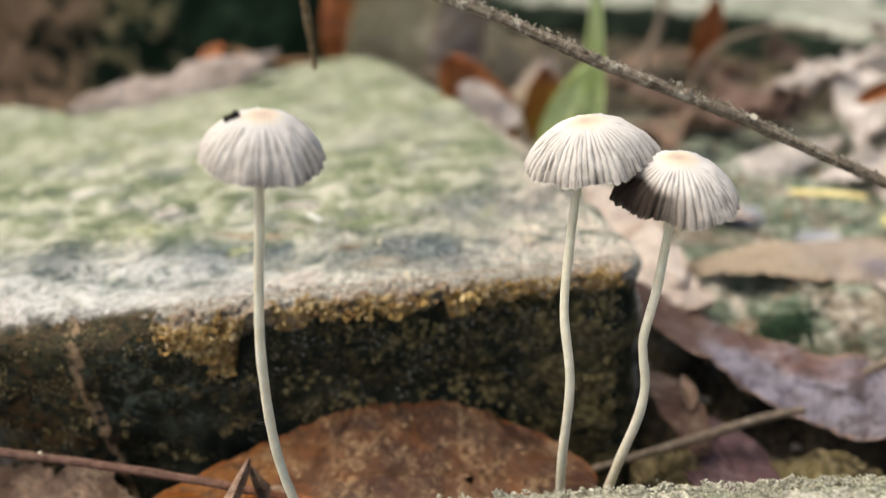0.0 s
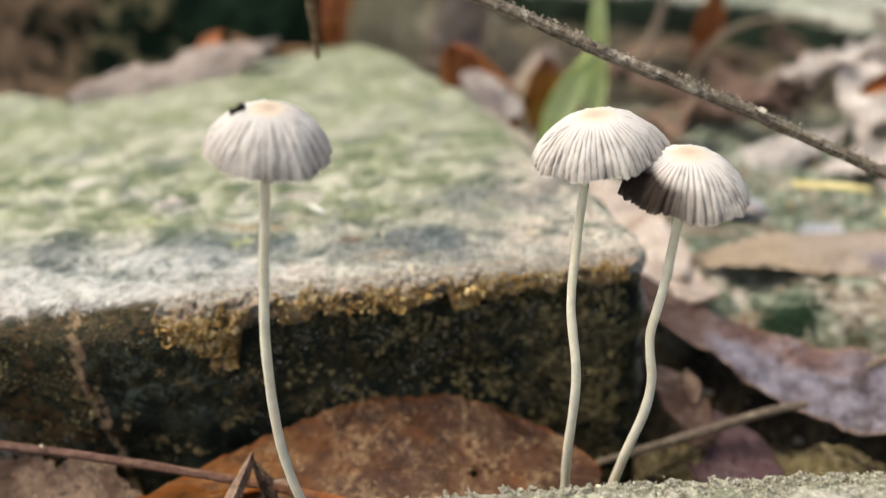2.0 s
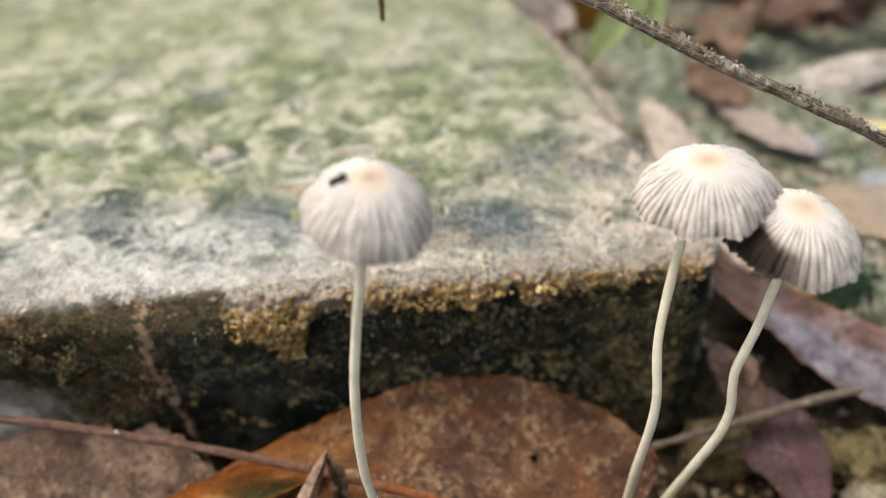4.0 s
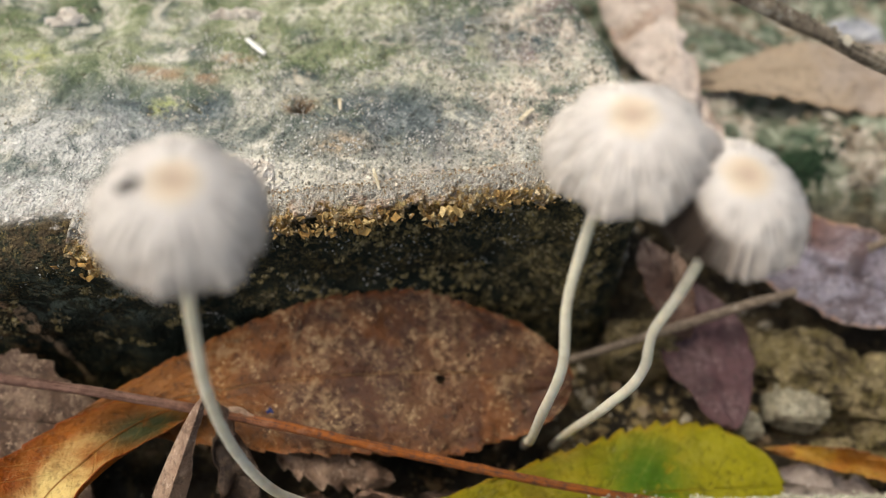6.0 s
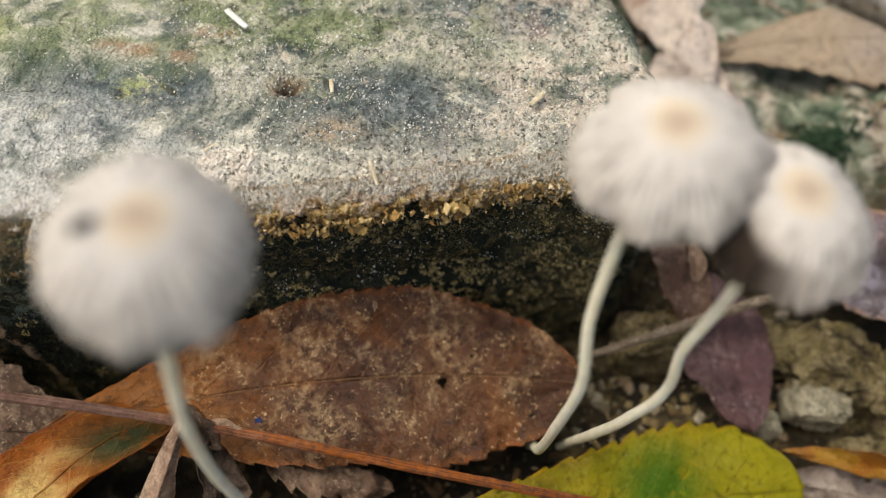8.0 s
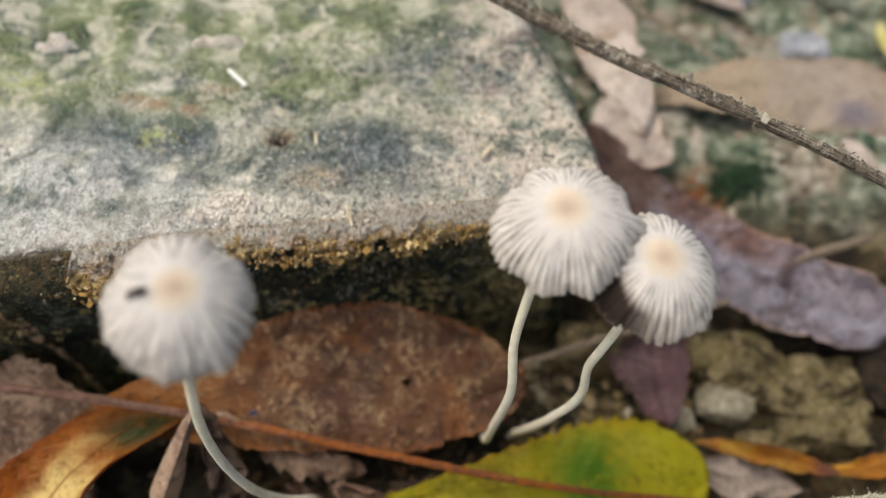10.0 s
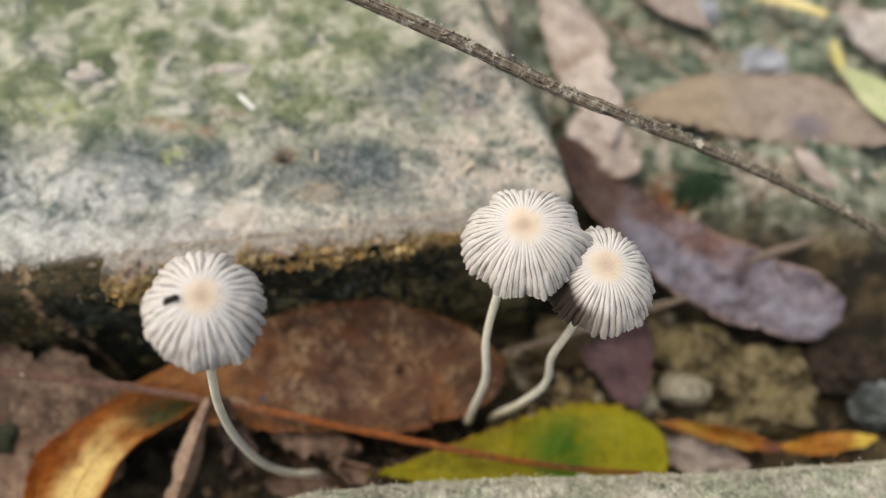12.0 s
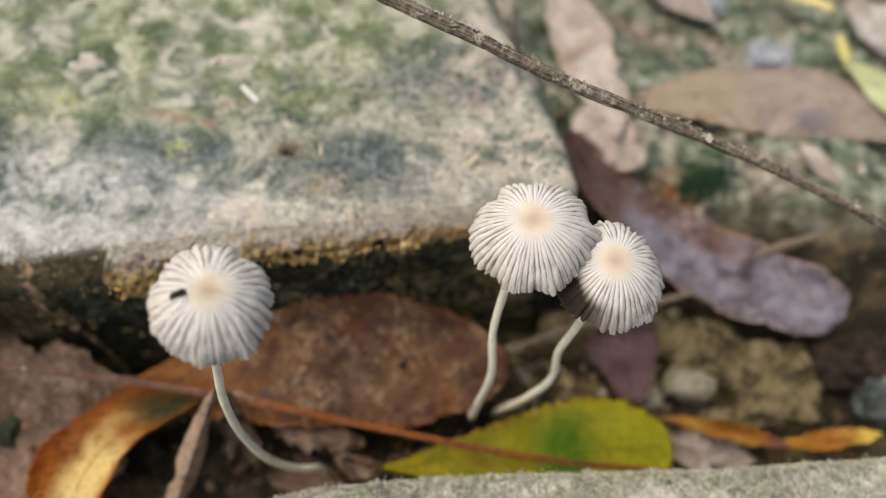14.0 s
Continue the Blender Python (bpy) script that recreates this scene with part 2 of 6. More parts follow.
    # rusty stains
    rust = s.math("MAXIMUM", s.near(x, y, -3.05, 11.33, 0.55, 0.17), s.math("MAXIMUM", s.near(x, y, -2.46, 11.26, 0.24, 0.17), s.near(x, y, -2.2, 11.6, 0.36, 0.14)))
    top = s.mix(s.math("MULTIPLY", rust, s.span(fine, 0.38, 0.53, 0.0, 0.7)), top, (0.33, 0.195, 0.12))
    top = s.mix(s.math("MULTIPLY", s.near(x, y, -0.78, 10.28, 0.5, 0.28), s.span(fine, 0.4, 0.56, 0.0, 0.6)), top, (0.46, 0.33, 0.21))
    top = s.mix(s.math("MULTIPLY", s.near(x, y, -1.33, 10.9, 0.32, 0.26), s.span(fine, 0.38, 0.55, 0.0, 0.8)), top, (0.24, 0.13, 0.06))
    # near-black in the small pit, for its soil and the shade inside it
    top = s.mix(s.near(x, y, -1.33, 10.89, 0.17, 0.14), top, (0.035, 0.018, 0.008))
    lime = s.math("MAXIMUM", s.near(x, y, -2.83, 10.78, 0.35, 0.25), s.near(x, y, -4.6, 11.4, 0.5, 0.4))
    top = s.mix(s.math("MULTIPLY", lime, s.span(fine, 0.42, 0.58, 0.0, 0.75)), top, (0.4, 0.43, 0.17))
    # ochre and pink crumble on the lip itself
    crumble = s.math("MULTIPLY", s.span(s.math("ADD", edge, s.math("MULTIPLY", s.math("SUBTRACT", fine, 0.5), 0.5)), 0.3, 0.1), s.span(patch, 0.42, 0.56))
    top = s.mix(s.math("MULTIPLY", crumble, 0.8), top, s.ramp(fine, [(0.35, (0.2, 0.11, 0.035)), (0.55, (0.45, 0.3, 0.13)), (0.7, (0.62, 0.44, 0.32))]))
    # every grain of sand has its own tone, with dark pores between
    grains = s.span(s.noise(p, 1.4, 4, 0.6), 0.36, 0.6, 0.3, 0.75)
    calm = s.span(x, -2.9, -1.2, 0.35, 1.0)
    grains = s.math("MULTIPLY", grains, s.math("MULTIPLY", calm, s.span(y, 14.5, 10.5, 0.45, 1.0)))
    top = s.mix(grains, top, s.ramp(tone, [(0.0, (0.2, 0.2, 0.2)), (0.45, (0.47, 0.47, 0.46)), (0.8, (0.6, 0.58, 0.55)), (1.0, (0.84, 0.82, 0.77))]), "OVERLAY")
    top = s.mix(s.math("MULTIPLY", s.span(s.noise(p, 13.0, 4, 0.75), 0.47, 0.36, 0.0, 0.9), calm), top, (0.04, 0.045, 0.04))
    sparkle = s.math("MULTIPLY", s.span(speck, 0.2, 0.1), s.span(s.noise(p, 10.0, 3, 0.6), 0.49, 0.58))
    top = s.mix(s.math("MULTIPLY", sparkle, s.span(y, 13.0, 11.0)), top, (0.78, 0.77, 0.72))
    # sides: black-green algae with ochre crumbs
    face = s.ramp(s.noise(p, 1.1, 5, 0.65), [(0.3, (0.016, 0.019, 0.014)), (0.54, (0.025, 0.031, 0.024)), (0.68, (0.044, 0.05, 0.034)), (0.82, (0.09, 0.07, 0.04))])
    net = s.math("SUBTRACT", 1.0, s.math("ABSOLUTE", s.math("MULTIPLY_ADD", s.noise(p, 5.0, 6, 0.75, 0.8), 2.0, -1.0)))
    crumb_where = s.math("MULTIPLY", s.math("MAXIMUM", s.math("MULTIPLY", s.span(net, 0.95, 0.995), 0.6), s.span(s.noise(p, 15.0, 5, 0.75), 0.575, 0.61)), s.span(s.noise(p, 0.9, 4, 0.65), 0.42, 0.54))
    crumb_where = s.math("MULTIPLY", crumb_where, s.span(x, -2.5, 1.5, 0.6, 1.0))
    face = s.mix(crumb_where, face, s.ramp(ftone, [(0.0, (0.12, 0.095, 0.035)), (0.5, (0.27, 0.2, 0.08)), (0.85, (0.42, 0.33, 0.17)), (1.0, (0.6, 0.54, 0.42))]))
    # pale specks painted as tiny glints on the face
    glint = s.math("MULTIPLY", s.span(speck, 0.2, 0.1), s.span(s.noise(p, 9.0, 3, 0.6), 0.56, 0.62))
    face = s.mix(s.math("MULTIPLY", glint, 0.7), face, (0.45, 0.42, 0.34))
    brown = s.math("MULTIPLY", s.span(x, -3.9, -4.6), s.span(patch, 0.44, 0.58))
    face = s.mix(s.math("MULTIPLY", s.math("MULTIPLY", brown, s.span(fine, 0.44, 0.56)), 0.8), face, (0.16, 0.095, 0.045))
    mould = s.math("MULTIPLY", s.near(x, z, -3.4, 1.2, 1.3, 0.9), s.span(s.noise(p, 4.0, 5, 0.72, 0.4), 0.5, 0.6))
    face = s.mix(s.math("MULTIPLY", mould, 0.75), face, (0.15, 0.185, 0.15))
    bare = s.math("MULTIPLY", s.math("MULTIPLY", s.span(z, 1.8, 1.98), s.span(x, -2.9, -3.3)), s.span(fine, 0.4, 0.56))
    face = s.mix(s.math("MULTIPLY", bare, 0.3), face, (0.16, 0.1, 0.058))
    along = s.math("ADD", x, s.math("MULTIPLY_ADD", s.math("SUBTRACT", z, 2.0), 0.1, s.math("MULTIPLY", s.math("SUBTRACT", patch, 0.5), 0.5)))
    seam = s.math("MULTIPLY", s.span(s.math("ABSOLUTE", s.math("ADD", along, 4.38)), 0.085, 0.03), s.span(fine, 0.38, 0.52))
    face = s.mix(s.math("MULTIPLY", seam, 0.8), face, (0.42, 0.29, 0.18))
    sandy = s.math("MULTIPLY", s.math("MULTIPLY", s.span(y, 10.5, 11.3), s.span(x, 0.4, 1.6)), s.span(s.noise(p, 3.0, 5, 0.7), 0.36, 0.52))
    olive = s.math("MULTIPLY", s.span(x, 0.7, 1.6), s.span(s.noise(p, 2.2, 5, 0.7, 0.3), 0.46, 0.58))
    face = s.mix(s.math("MULTIPLY", olive, 0.7), face, s.ramp(fine, [(0.35, (0.03, 0.03, 0.018)), (0.55, (0.12, 0.1, 0.05)), (0.68, (0.26, 0.21, 0.12))]))
    face = s.mix(s.math("MULTIPLY", sandy, 0.85), face, s.ramp(fine, [(0.32, (0.16, 0.12, 0.08)), (0.6, (0.56, 0.48, 0.38))]))
    rise = s.math("MULTIPLY_ADD", s.math("SUBTRACT", patch, 0.5), 0.8, s.span(x, -2.2, -3.4, 0.0, -0.26))
    lip = s.math("MAXIMUM", s.span(s.math("ADD", z, rise), 1.9, 2.0), s.span(edge, 0.2, 0.45))
    colour = s.mix(lip, face, top)
    h = s.math("ADD", s.math("MULTIPLY", fine, 0.6), s.math("ADD", s.math("MULTIPLY", grit, 0.3), s.math("MULTIPLY", speck, -0.35)))
    return s.done(colour, s.span(fine, 0.3, 0.7, 0.72, 0.95), s.bump(h, 0.0007, 1.0, s.bump(patch, 0.0012, 0.7)), gloss=s.math("MULTIPLY_ADD", lip, 0.24, 0.03))


def plain_stone(name, dark, light, green, scale=1.0, moss=0.5, face=None, gloss=0.25):
    s = Shader(name)
    p = s.place()
    mid = s.noise(p, 0.9 * scale, 6, 0.66, 0.4)
    patch = s.noise(p, 3.2 * scale, 5, 0.7, 0.3)
    fine = s.noise(p, 8.0 * scale, 5, 0.72)
    speck, tone = s.cells(p, 22.0 * scale)
    colour = s.mix(s.span(mid, 0.36, 0.62), dark, light)
    colour = s.mix(s.math("MULTIPLY", s.span(s.noise(p, 1.5 * scale, 5, 0.65, 0.4), 0.47, 0.56), moss), colour, green)
    colour = s.mix(0.7, colour, s.ramp(patch, [(0.3, 0.12), (0.5, 0.5), (0.7, 0.85)]), "OVERLAY")
    colour = s.mix(0.6, colour, s.ramp(tone, [(0.0, 0.12), (0.5, 0.5), (1.0, 0.88)]), "OVERLAY")
    colour = s.mix(s.span(fine, 0.46, 0.3, 0.0, 0.85), colour, tuple(c * 0.25 for c in dark))
    if face is not None:
        # dark green-black tone below the stone's upper edge
        z = s.split(p)[2]
        low_face = s.span(s.math("ADD", z, s.math("MULTIPLY", s.math("SUBTRACT", mid, 0.5), 1.2)), face[0] + 0.1, face[0] - 0.15)
        colour = s.mix(low_face, colour, s.ramp(patch, [(0.35, face[1]), (0.6, face[2])]))
    h = s.math("ADD", fine, s.math("ADD", patch, s.math("MULTIPLY", s.noise(p, 24.0 * scale, 3, 0.7), 0.5)))
    return s.done(colour, 0.9, s.bump(h, 0.0009, 1.0), gloss=gloss)


def dark_stone_skin():
    """Black-green algae with olive lichen and a rusty brown end."""
    s = Shader("black_green_stone")
    p = s.place()
    x, y, z = s.split(p)
    broad = s.noise(p, 0.3, 5, 0.65, 0.4)
    patch = s.noise(p, 1.0, 5, 0.7, 0.3)
    c = s.ramp(patch, [(0.36, (0.008, 0.017, 0.01)), (0.52, (0.017, 0.035, 0.02)), (0.7, (0.04, 0.062, 0.036))])
    olive = s.math("MULTIPLY", s.span(x, -9.3, -10.6), s.span(patch, 0.45, 0.56))
    c = s.mix(s.math("MULTIPLY", olive, 0.85), c, s.ramp(patch, [(0.35, (0.09, 0.07, 0.035)), (0.55, (0.3, 0.245, 0.13)), (0.68, (0.46, 0.39, 0.24))]))
    rust = s.math("MULTIPLY", s.span(s.math("ADD", x, s.math("MULTIPLY", z, -0.5)), -13.3, -14.8), s.span(patch, 0.38, 0.55))
    c = s.mix(s.math("MULTIPLY", rust, 0.85), c, (0.4, 0.25, 0.16))
    return s.done(c, 0.9, s.bump(s.math("ADD", broad, patch), 0.002, 1.0), gloss=0.08)


def crust_skin():
    """Ochre crust that turns to chalky pink lichen above."""
    s = Shader("ochre_crust")
    p = s.place()
    x, y, z = s.split(p)
    patch = s.noise(p, 4.0, 5, 0.7, 0.4)
    fine = s.noise(p, 14.0, 5, 0.72)
    speck, tone = s.cells(p, 42.0)
    c = s.ramp(patch, [(0.32, (0.17, 0.095, 0.03)), (0.42, (0.37, 0.215, 0.065)), (0.5, (0.56, 0.375, 0.14)), (0.62, (0.68, 0.54, 0.31))])
    high = s.span(s.math("ADD", z, s.math("MULTIPLY", s.math("SUBTRACT", s.noise(p, 2.2, 5, 0.7), 0.5), 1.1)), 2.13, 2.25)
    c = s.mix(high, c, s.ramp(fine, [(0.33, (0.5, 0.365, 0.27)), (0.5, (0.73, 0.575, 0.46)), (0.65, (0.87, 0.76, 0.66))]))
    inland = s.math("ADD", s.math("SUBTRACT", y, s.math("MULTIPLY_ADD", x, 0.19, 9.55)), s.math("MULTIPLY", s.math("SUBTRACT", s.noise(p, 3.0, 5, 0.7), 0.5), 0.9))
    c = s.mix(s.span(inland, -0.02, 0.12), c, s.ramp(fine, [(0.33, (0.46, 0.41, 0.35)), (0.5, (0.7, 0.65, 0.57)), (0.65, (0.84, 0.8, 0.74))]))
    c = s.mix(0.45, c, s.ramp(tone, [(0.0, 0.12), (0.5, 0.5), (1.0, 0.88)]), "OVERLAY")
    c = s.mix(s.math("MULTIPLY", s.span(fine, 0.44, 0.32, 0.0, 0.6), s.math("SUBTRACT", 1.0, s.math("MULTIPLY", high, 0.7))), c, (0.04, 0.028, 0.014))
    h = s.math("ADD", fine, s.math("SUBTRACT", patch, s.math("MULTIPLY", speck, 0.5)))
    return s.done(c, 0.95, s.bump(h, 0.0016, 1.0), gloss=0.1)


def soil():
    s = Shader("damp_soil")
    p = s.place()
    x, y, z = s.split(p)
    mid = s.noise(p, 1.2, 6, 0.66, 0.4)
    patch = s.noise(p, 3.0, 5, 0.7, 0.3)
    fine = s.noise(p, 8.0, 5, 0.7)
    speck, tone = s.cells(p, 12.0)
    c = s.ramp(mid, [(0.34, (0.012, 0.01, 0.007)), (0.48, (0.038, 0.028, 0.016)), (0.58, (0.12, 0.088, 0.045)), (0.7, (0.28, 0.22, 0.125))])
    local = s.near(x, y, 8.0, 16.0, 70.0, 70.0)
    back = s.math("MULTIPLY", s.math("MULTIPLY", s.span(s.math("MULTIPLY_ADD", x, 0.1, y), 12.0, 13.2), s.span(y, 26.0, 21.0)), s.math("MULTIPLY", s.span(x, 1.0, 2.6), local))
    back = s.math("MAXIMUM", back, s.math("MULTIPLY", s.math("SUBTRACT", 1.0, local), 0.5))
    pale = s.math("MULTIPLY", s.span(s.noise(p, 1.1, 5, 0.65, 0.3), 0.4, 0.52), back)
    c = s.mix(pale, c, s.ramp(patch, [(0.37, (0.19, 0.15, 0.105)), (0.5, (0.47, 0.4, 0.32)), (0.62, (0.74, 0.67, 0.58))]))
    green = s.math("MULTIPLY", s.span(s.noise(p, 0.75, 5, 0.65, 0.4), 0.39, 0.49), back)
    c = s.mix(s.math("MULTIPLY", green, 0.78), c, s.ramp(patch, [(0.36, (0.03, 0.07, 0.045)), (0.46, (0.115, 0.18, 0.12)), (0.54, (0.27, 0.34, 0.25)), (0.63, (0.58, 0.59, 0.5))]))
    c = s.mix(s.math("MULTIPLY", s.span(s.math("ADD", z, s.math("MULTIPLY", s.math("SUBTRACT", patch, 0.5), 0.8)), 0.45, 0.8), 0.85), c, s.ramp(fine, [(0.33, (0.3, 0.24, 0.18)), (0.5, (0.56, 0.48, 0.39)), (0.66, (0.74, 0.67, 0.58))]))
    rust = s.near(x, y, 4.9, 12.2, 0.8, 0.6)
    c = s.mix(s.math("MULTIPLY", rust, s.span(fine, 0.4, 0.52)), c, (0.3, 0.1, 0.035))
    c = s.mix(s.math("MULTIPLY", s.span(speck, 0.3, 0.15), s.span(patch, 0.5, 0.6)), c, s.ramp(tone, [(0.0, (0.08, 0.06, 0.03)), (1.0, (0.5, 0.43, 0.3))]))
    c = s.mix(s.span(fine, 0.46, 0.32, 0.0, 0.85), c, (0.012, 0.011, 0.008))
    h = s.math("ADD", fine, s.math("ADD", s.math("MULTIPLY", s.noise(p, 24, 3, 0.7), 0.4), patch))
    return s.done(c, s.span(fine, 0.3, 0.7, 0.55, 0.95), s.bump(h, 0.0014, 1.0), gloss=0.35)


def leaf_skin(name, base, patch, edge, vein, patch_at=0.5, spots=0.3, dust=0.25, dust_colour=(0.5, 0.42, 0.33), tip=None, stem_end=None, scale=1.0, rough=0.6, veins=0.4, blot=None, core=None, stain=None, gloss=0.4, band=None, half=None):
    """Dry leaf: mottled blade, pinnate veins by the blade's own length and breadth."""
    s = Shader(name)
    p = s.place()
    u, v, _ = s.uv()
    side = s.math("ABSOLUTE", s.math("MULTIPLY_ADD", v, 2.0, -1.0))
    mid = s.noise(p, 0.95 * scale, 6, 0.66, 0.5)
    spot = s.noise(p, 3.4 * scale, 5, 0.7, 0.3)
    fine = s.noise(p, 10.0 * scale, 5, 0.7)
    speck, tone = s.cells(p, 15.0 * scale)
    c = s.mix(s.span(mid, patch_at - 0.07, patch_at + 0.07), base, patch)
    if blot is not None:
        c = s.mix(s.math("MULTIPLY", s.span(s.noise(p, 0.7 * scale, 4, 0.6, 0.6), 0.55, 0.63), 0.85), c, blot)
    if core is not None:
        c = s.mix(s.span(s.math("ADD", side, s.math("MULTIPLY", s.math("SUBTRACT", mid, 0.5), 1.2)), 0.75, 0.2), c, core)
    if half is not None:
        c = s.mix(s.math("MULTIPLY", s.span(s.math("ADD", v, s.math("MULTIPLY", s.math("SUBTRACT", mid, 0.5), 0.9)), 0.54, 0.7), s.span(u, 0.74, 0.52, 0.2, 0.9)), c, half)
    if band is not None:
        off = s.math("ABSOLUTE", s.math("SUBTRACT", s.math("ADD", v, s.math("MULTIPLY", s.math("SUBTRACT", mid, 0.5), 0.25)), band[0]))
        c = s.mix(s.math("MULTIPLY", s.span(off, band[1], 0.35 * band[1]), s.span(u, 0.05, 0.24)), c, band[2])
    if stem_end is not None:
        c = s.mix(s.span(s.math("ADD", u, s.math("MULTIPLY", s.math("SUBTRACT", mid, 0.5), 0.7)), 0.46, 0.28), c, stem_end)
    if tip is not None:
        c = s.mix(s.span(s.math("ADD", u, s.math("MULTIPLY", s.math("SUBTRACT", mid, 0.5), 0.4)), 0.72, 0.88), c, tip)
    c = s.mix(s.math("MULTIPLY", s.span(s.math("ADD", side, s.math("MULTIPLY", fine, 0.4)), 1.05, 1.25), 0.75), c, edge)
    c = s.mix(s.math("MULTIPLY", s.span(spot, 0.56, 0.68), spots), c, tuple(0.2 * k for k in base))
    c = s.mix(s.math("MULTIPLY", s.span(fine, 0.5, 0.32), 0.6), c, tuple(0.3 * k for k in base))
    if stain is not None:
        c = s.mix(s.math("MULTIPLY", s.near(u, v, *stain[:4]), s.span(spot, 0.3, 0.46)), c, stain[4])
    film = s.math("MULTIPLY", s.span(s.noise(p, 1.5 * scale, 5, 0.7), 0.44, 0.62), s.span(fine, 0.42, 0.62))
    if stem_end is not None:
        film = s.math("MULTIPLY", film, s.span(u, 0.16, 0.36, 0.15, 1.0))
    c = s.mix(s.math("MULTIPLY", film, dust), c, dust_colour)
    motes = s.math("MULTIPLY", s.span(s.noise(p, 21.0 * scale, 4, 0.75, 0.6), 0.575, 0.64), s.span(s.noise(p, 3.0 * scale, 4, 0.65), 0.4, 0.56))
    if stem_end is not None:
        motes = s.math("MULTIPLY", motes, s.span(u, 0.16, 0.36, 0.1, 1.0))
    c = s.mix(s.math("MULTIPLY", motes, min(1.0, dust * 1.6)), c, tuple(min(0.75, 1.35 * k) for k in dust_colour))
    wave = s.math("SINE", s.math("MULTIPLY", s.math("ADD", s.math("SUBTRACT", u, s.math("MULTIPLY", side, 0.17)), s.math("MULTIPLY", spot, 0.03)), 88.0))
    lines = s.math("MAXIMUM", s.math("MULTIPLY", s.span(wave, 0.95, 1.0), 0.5), s.span(side, 0.03, 0.008))
    c = s.mix(s.math("MULTIPLY", s.math("MULTIPLY", lines, s.span(spot, 0.35, 0.6)), veins), c, vein)
    h = s.math("ADD", s.math("MULTIPLY", lines, 0.3), s.math("ADD", s.math("MULTIPLY", fine, 0.8), s.math("MULTIPLY", spot, 1.2)))
    return s.done(c, s.span(fine, 0.3, 0.7, rough - 0.15, rough + 0.2), s.bump(h, 0.0006, 0.9), soft=0.1, reach=0.0008, gloss=gloss)


def bark(name, dark, light, flecks, scale=1.0, end=None, amount=1.0):
    s = Shader(name)
    p = s.place()
    u, v, _ = s.uv()
    fibre = s.noise(s.join(s.math("MULTIPLY", u, 9.0), s.math("MULTIPLY", v, 14.0), 0.0), 1.6, 6, 0.72)
    fine = s.noise(p, 12.0 * scale, 5, 0.72)
    if end is not None:
        light = s.mix(s.span(u, 0.38, 0.56), light, end)
    c = s.mix(s.span(s.math("ADD", s.math("MULTIPLY", fibre, 0.6), s.math("MULTIPLY", fine, 0.4)), 0.4, 0.58), dark, light)
    c = s.mix(s.math("MULTIPLY", s.span(s.noise(p, 6.0 * scale, 5, 0.72), 0.56, 0.64), amount), c, flecks)
    return s.done(c, 0.75, s.bump(s.math("ADD", fibre, fine), 0.0006, 0.9), gloss=0.35)


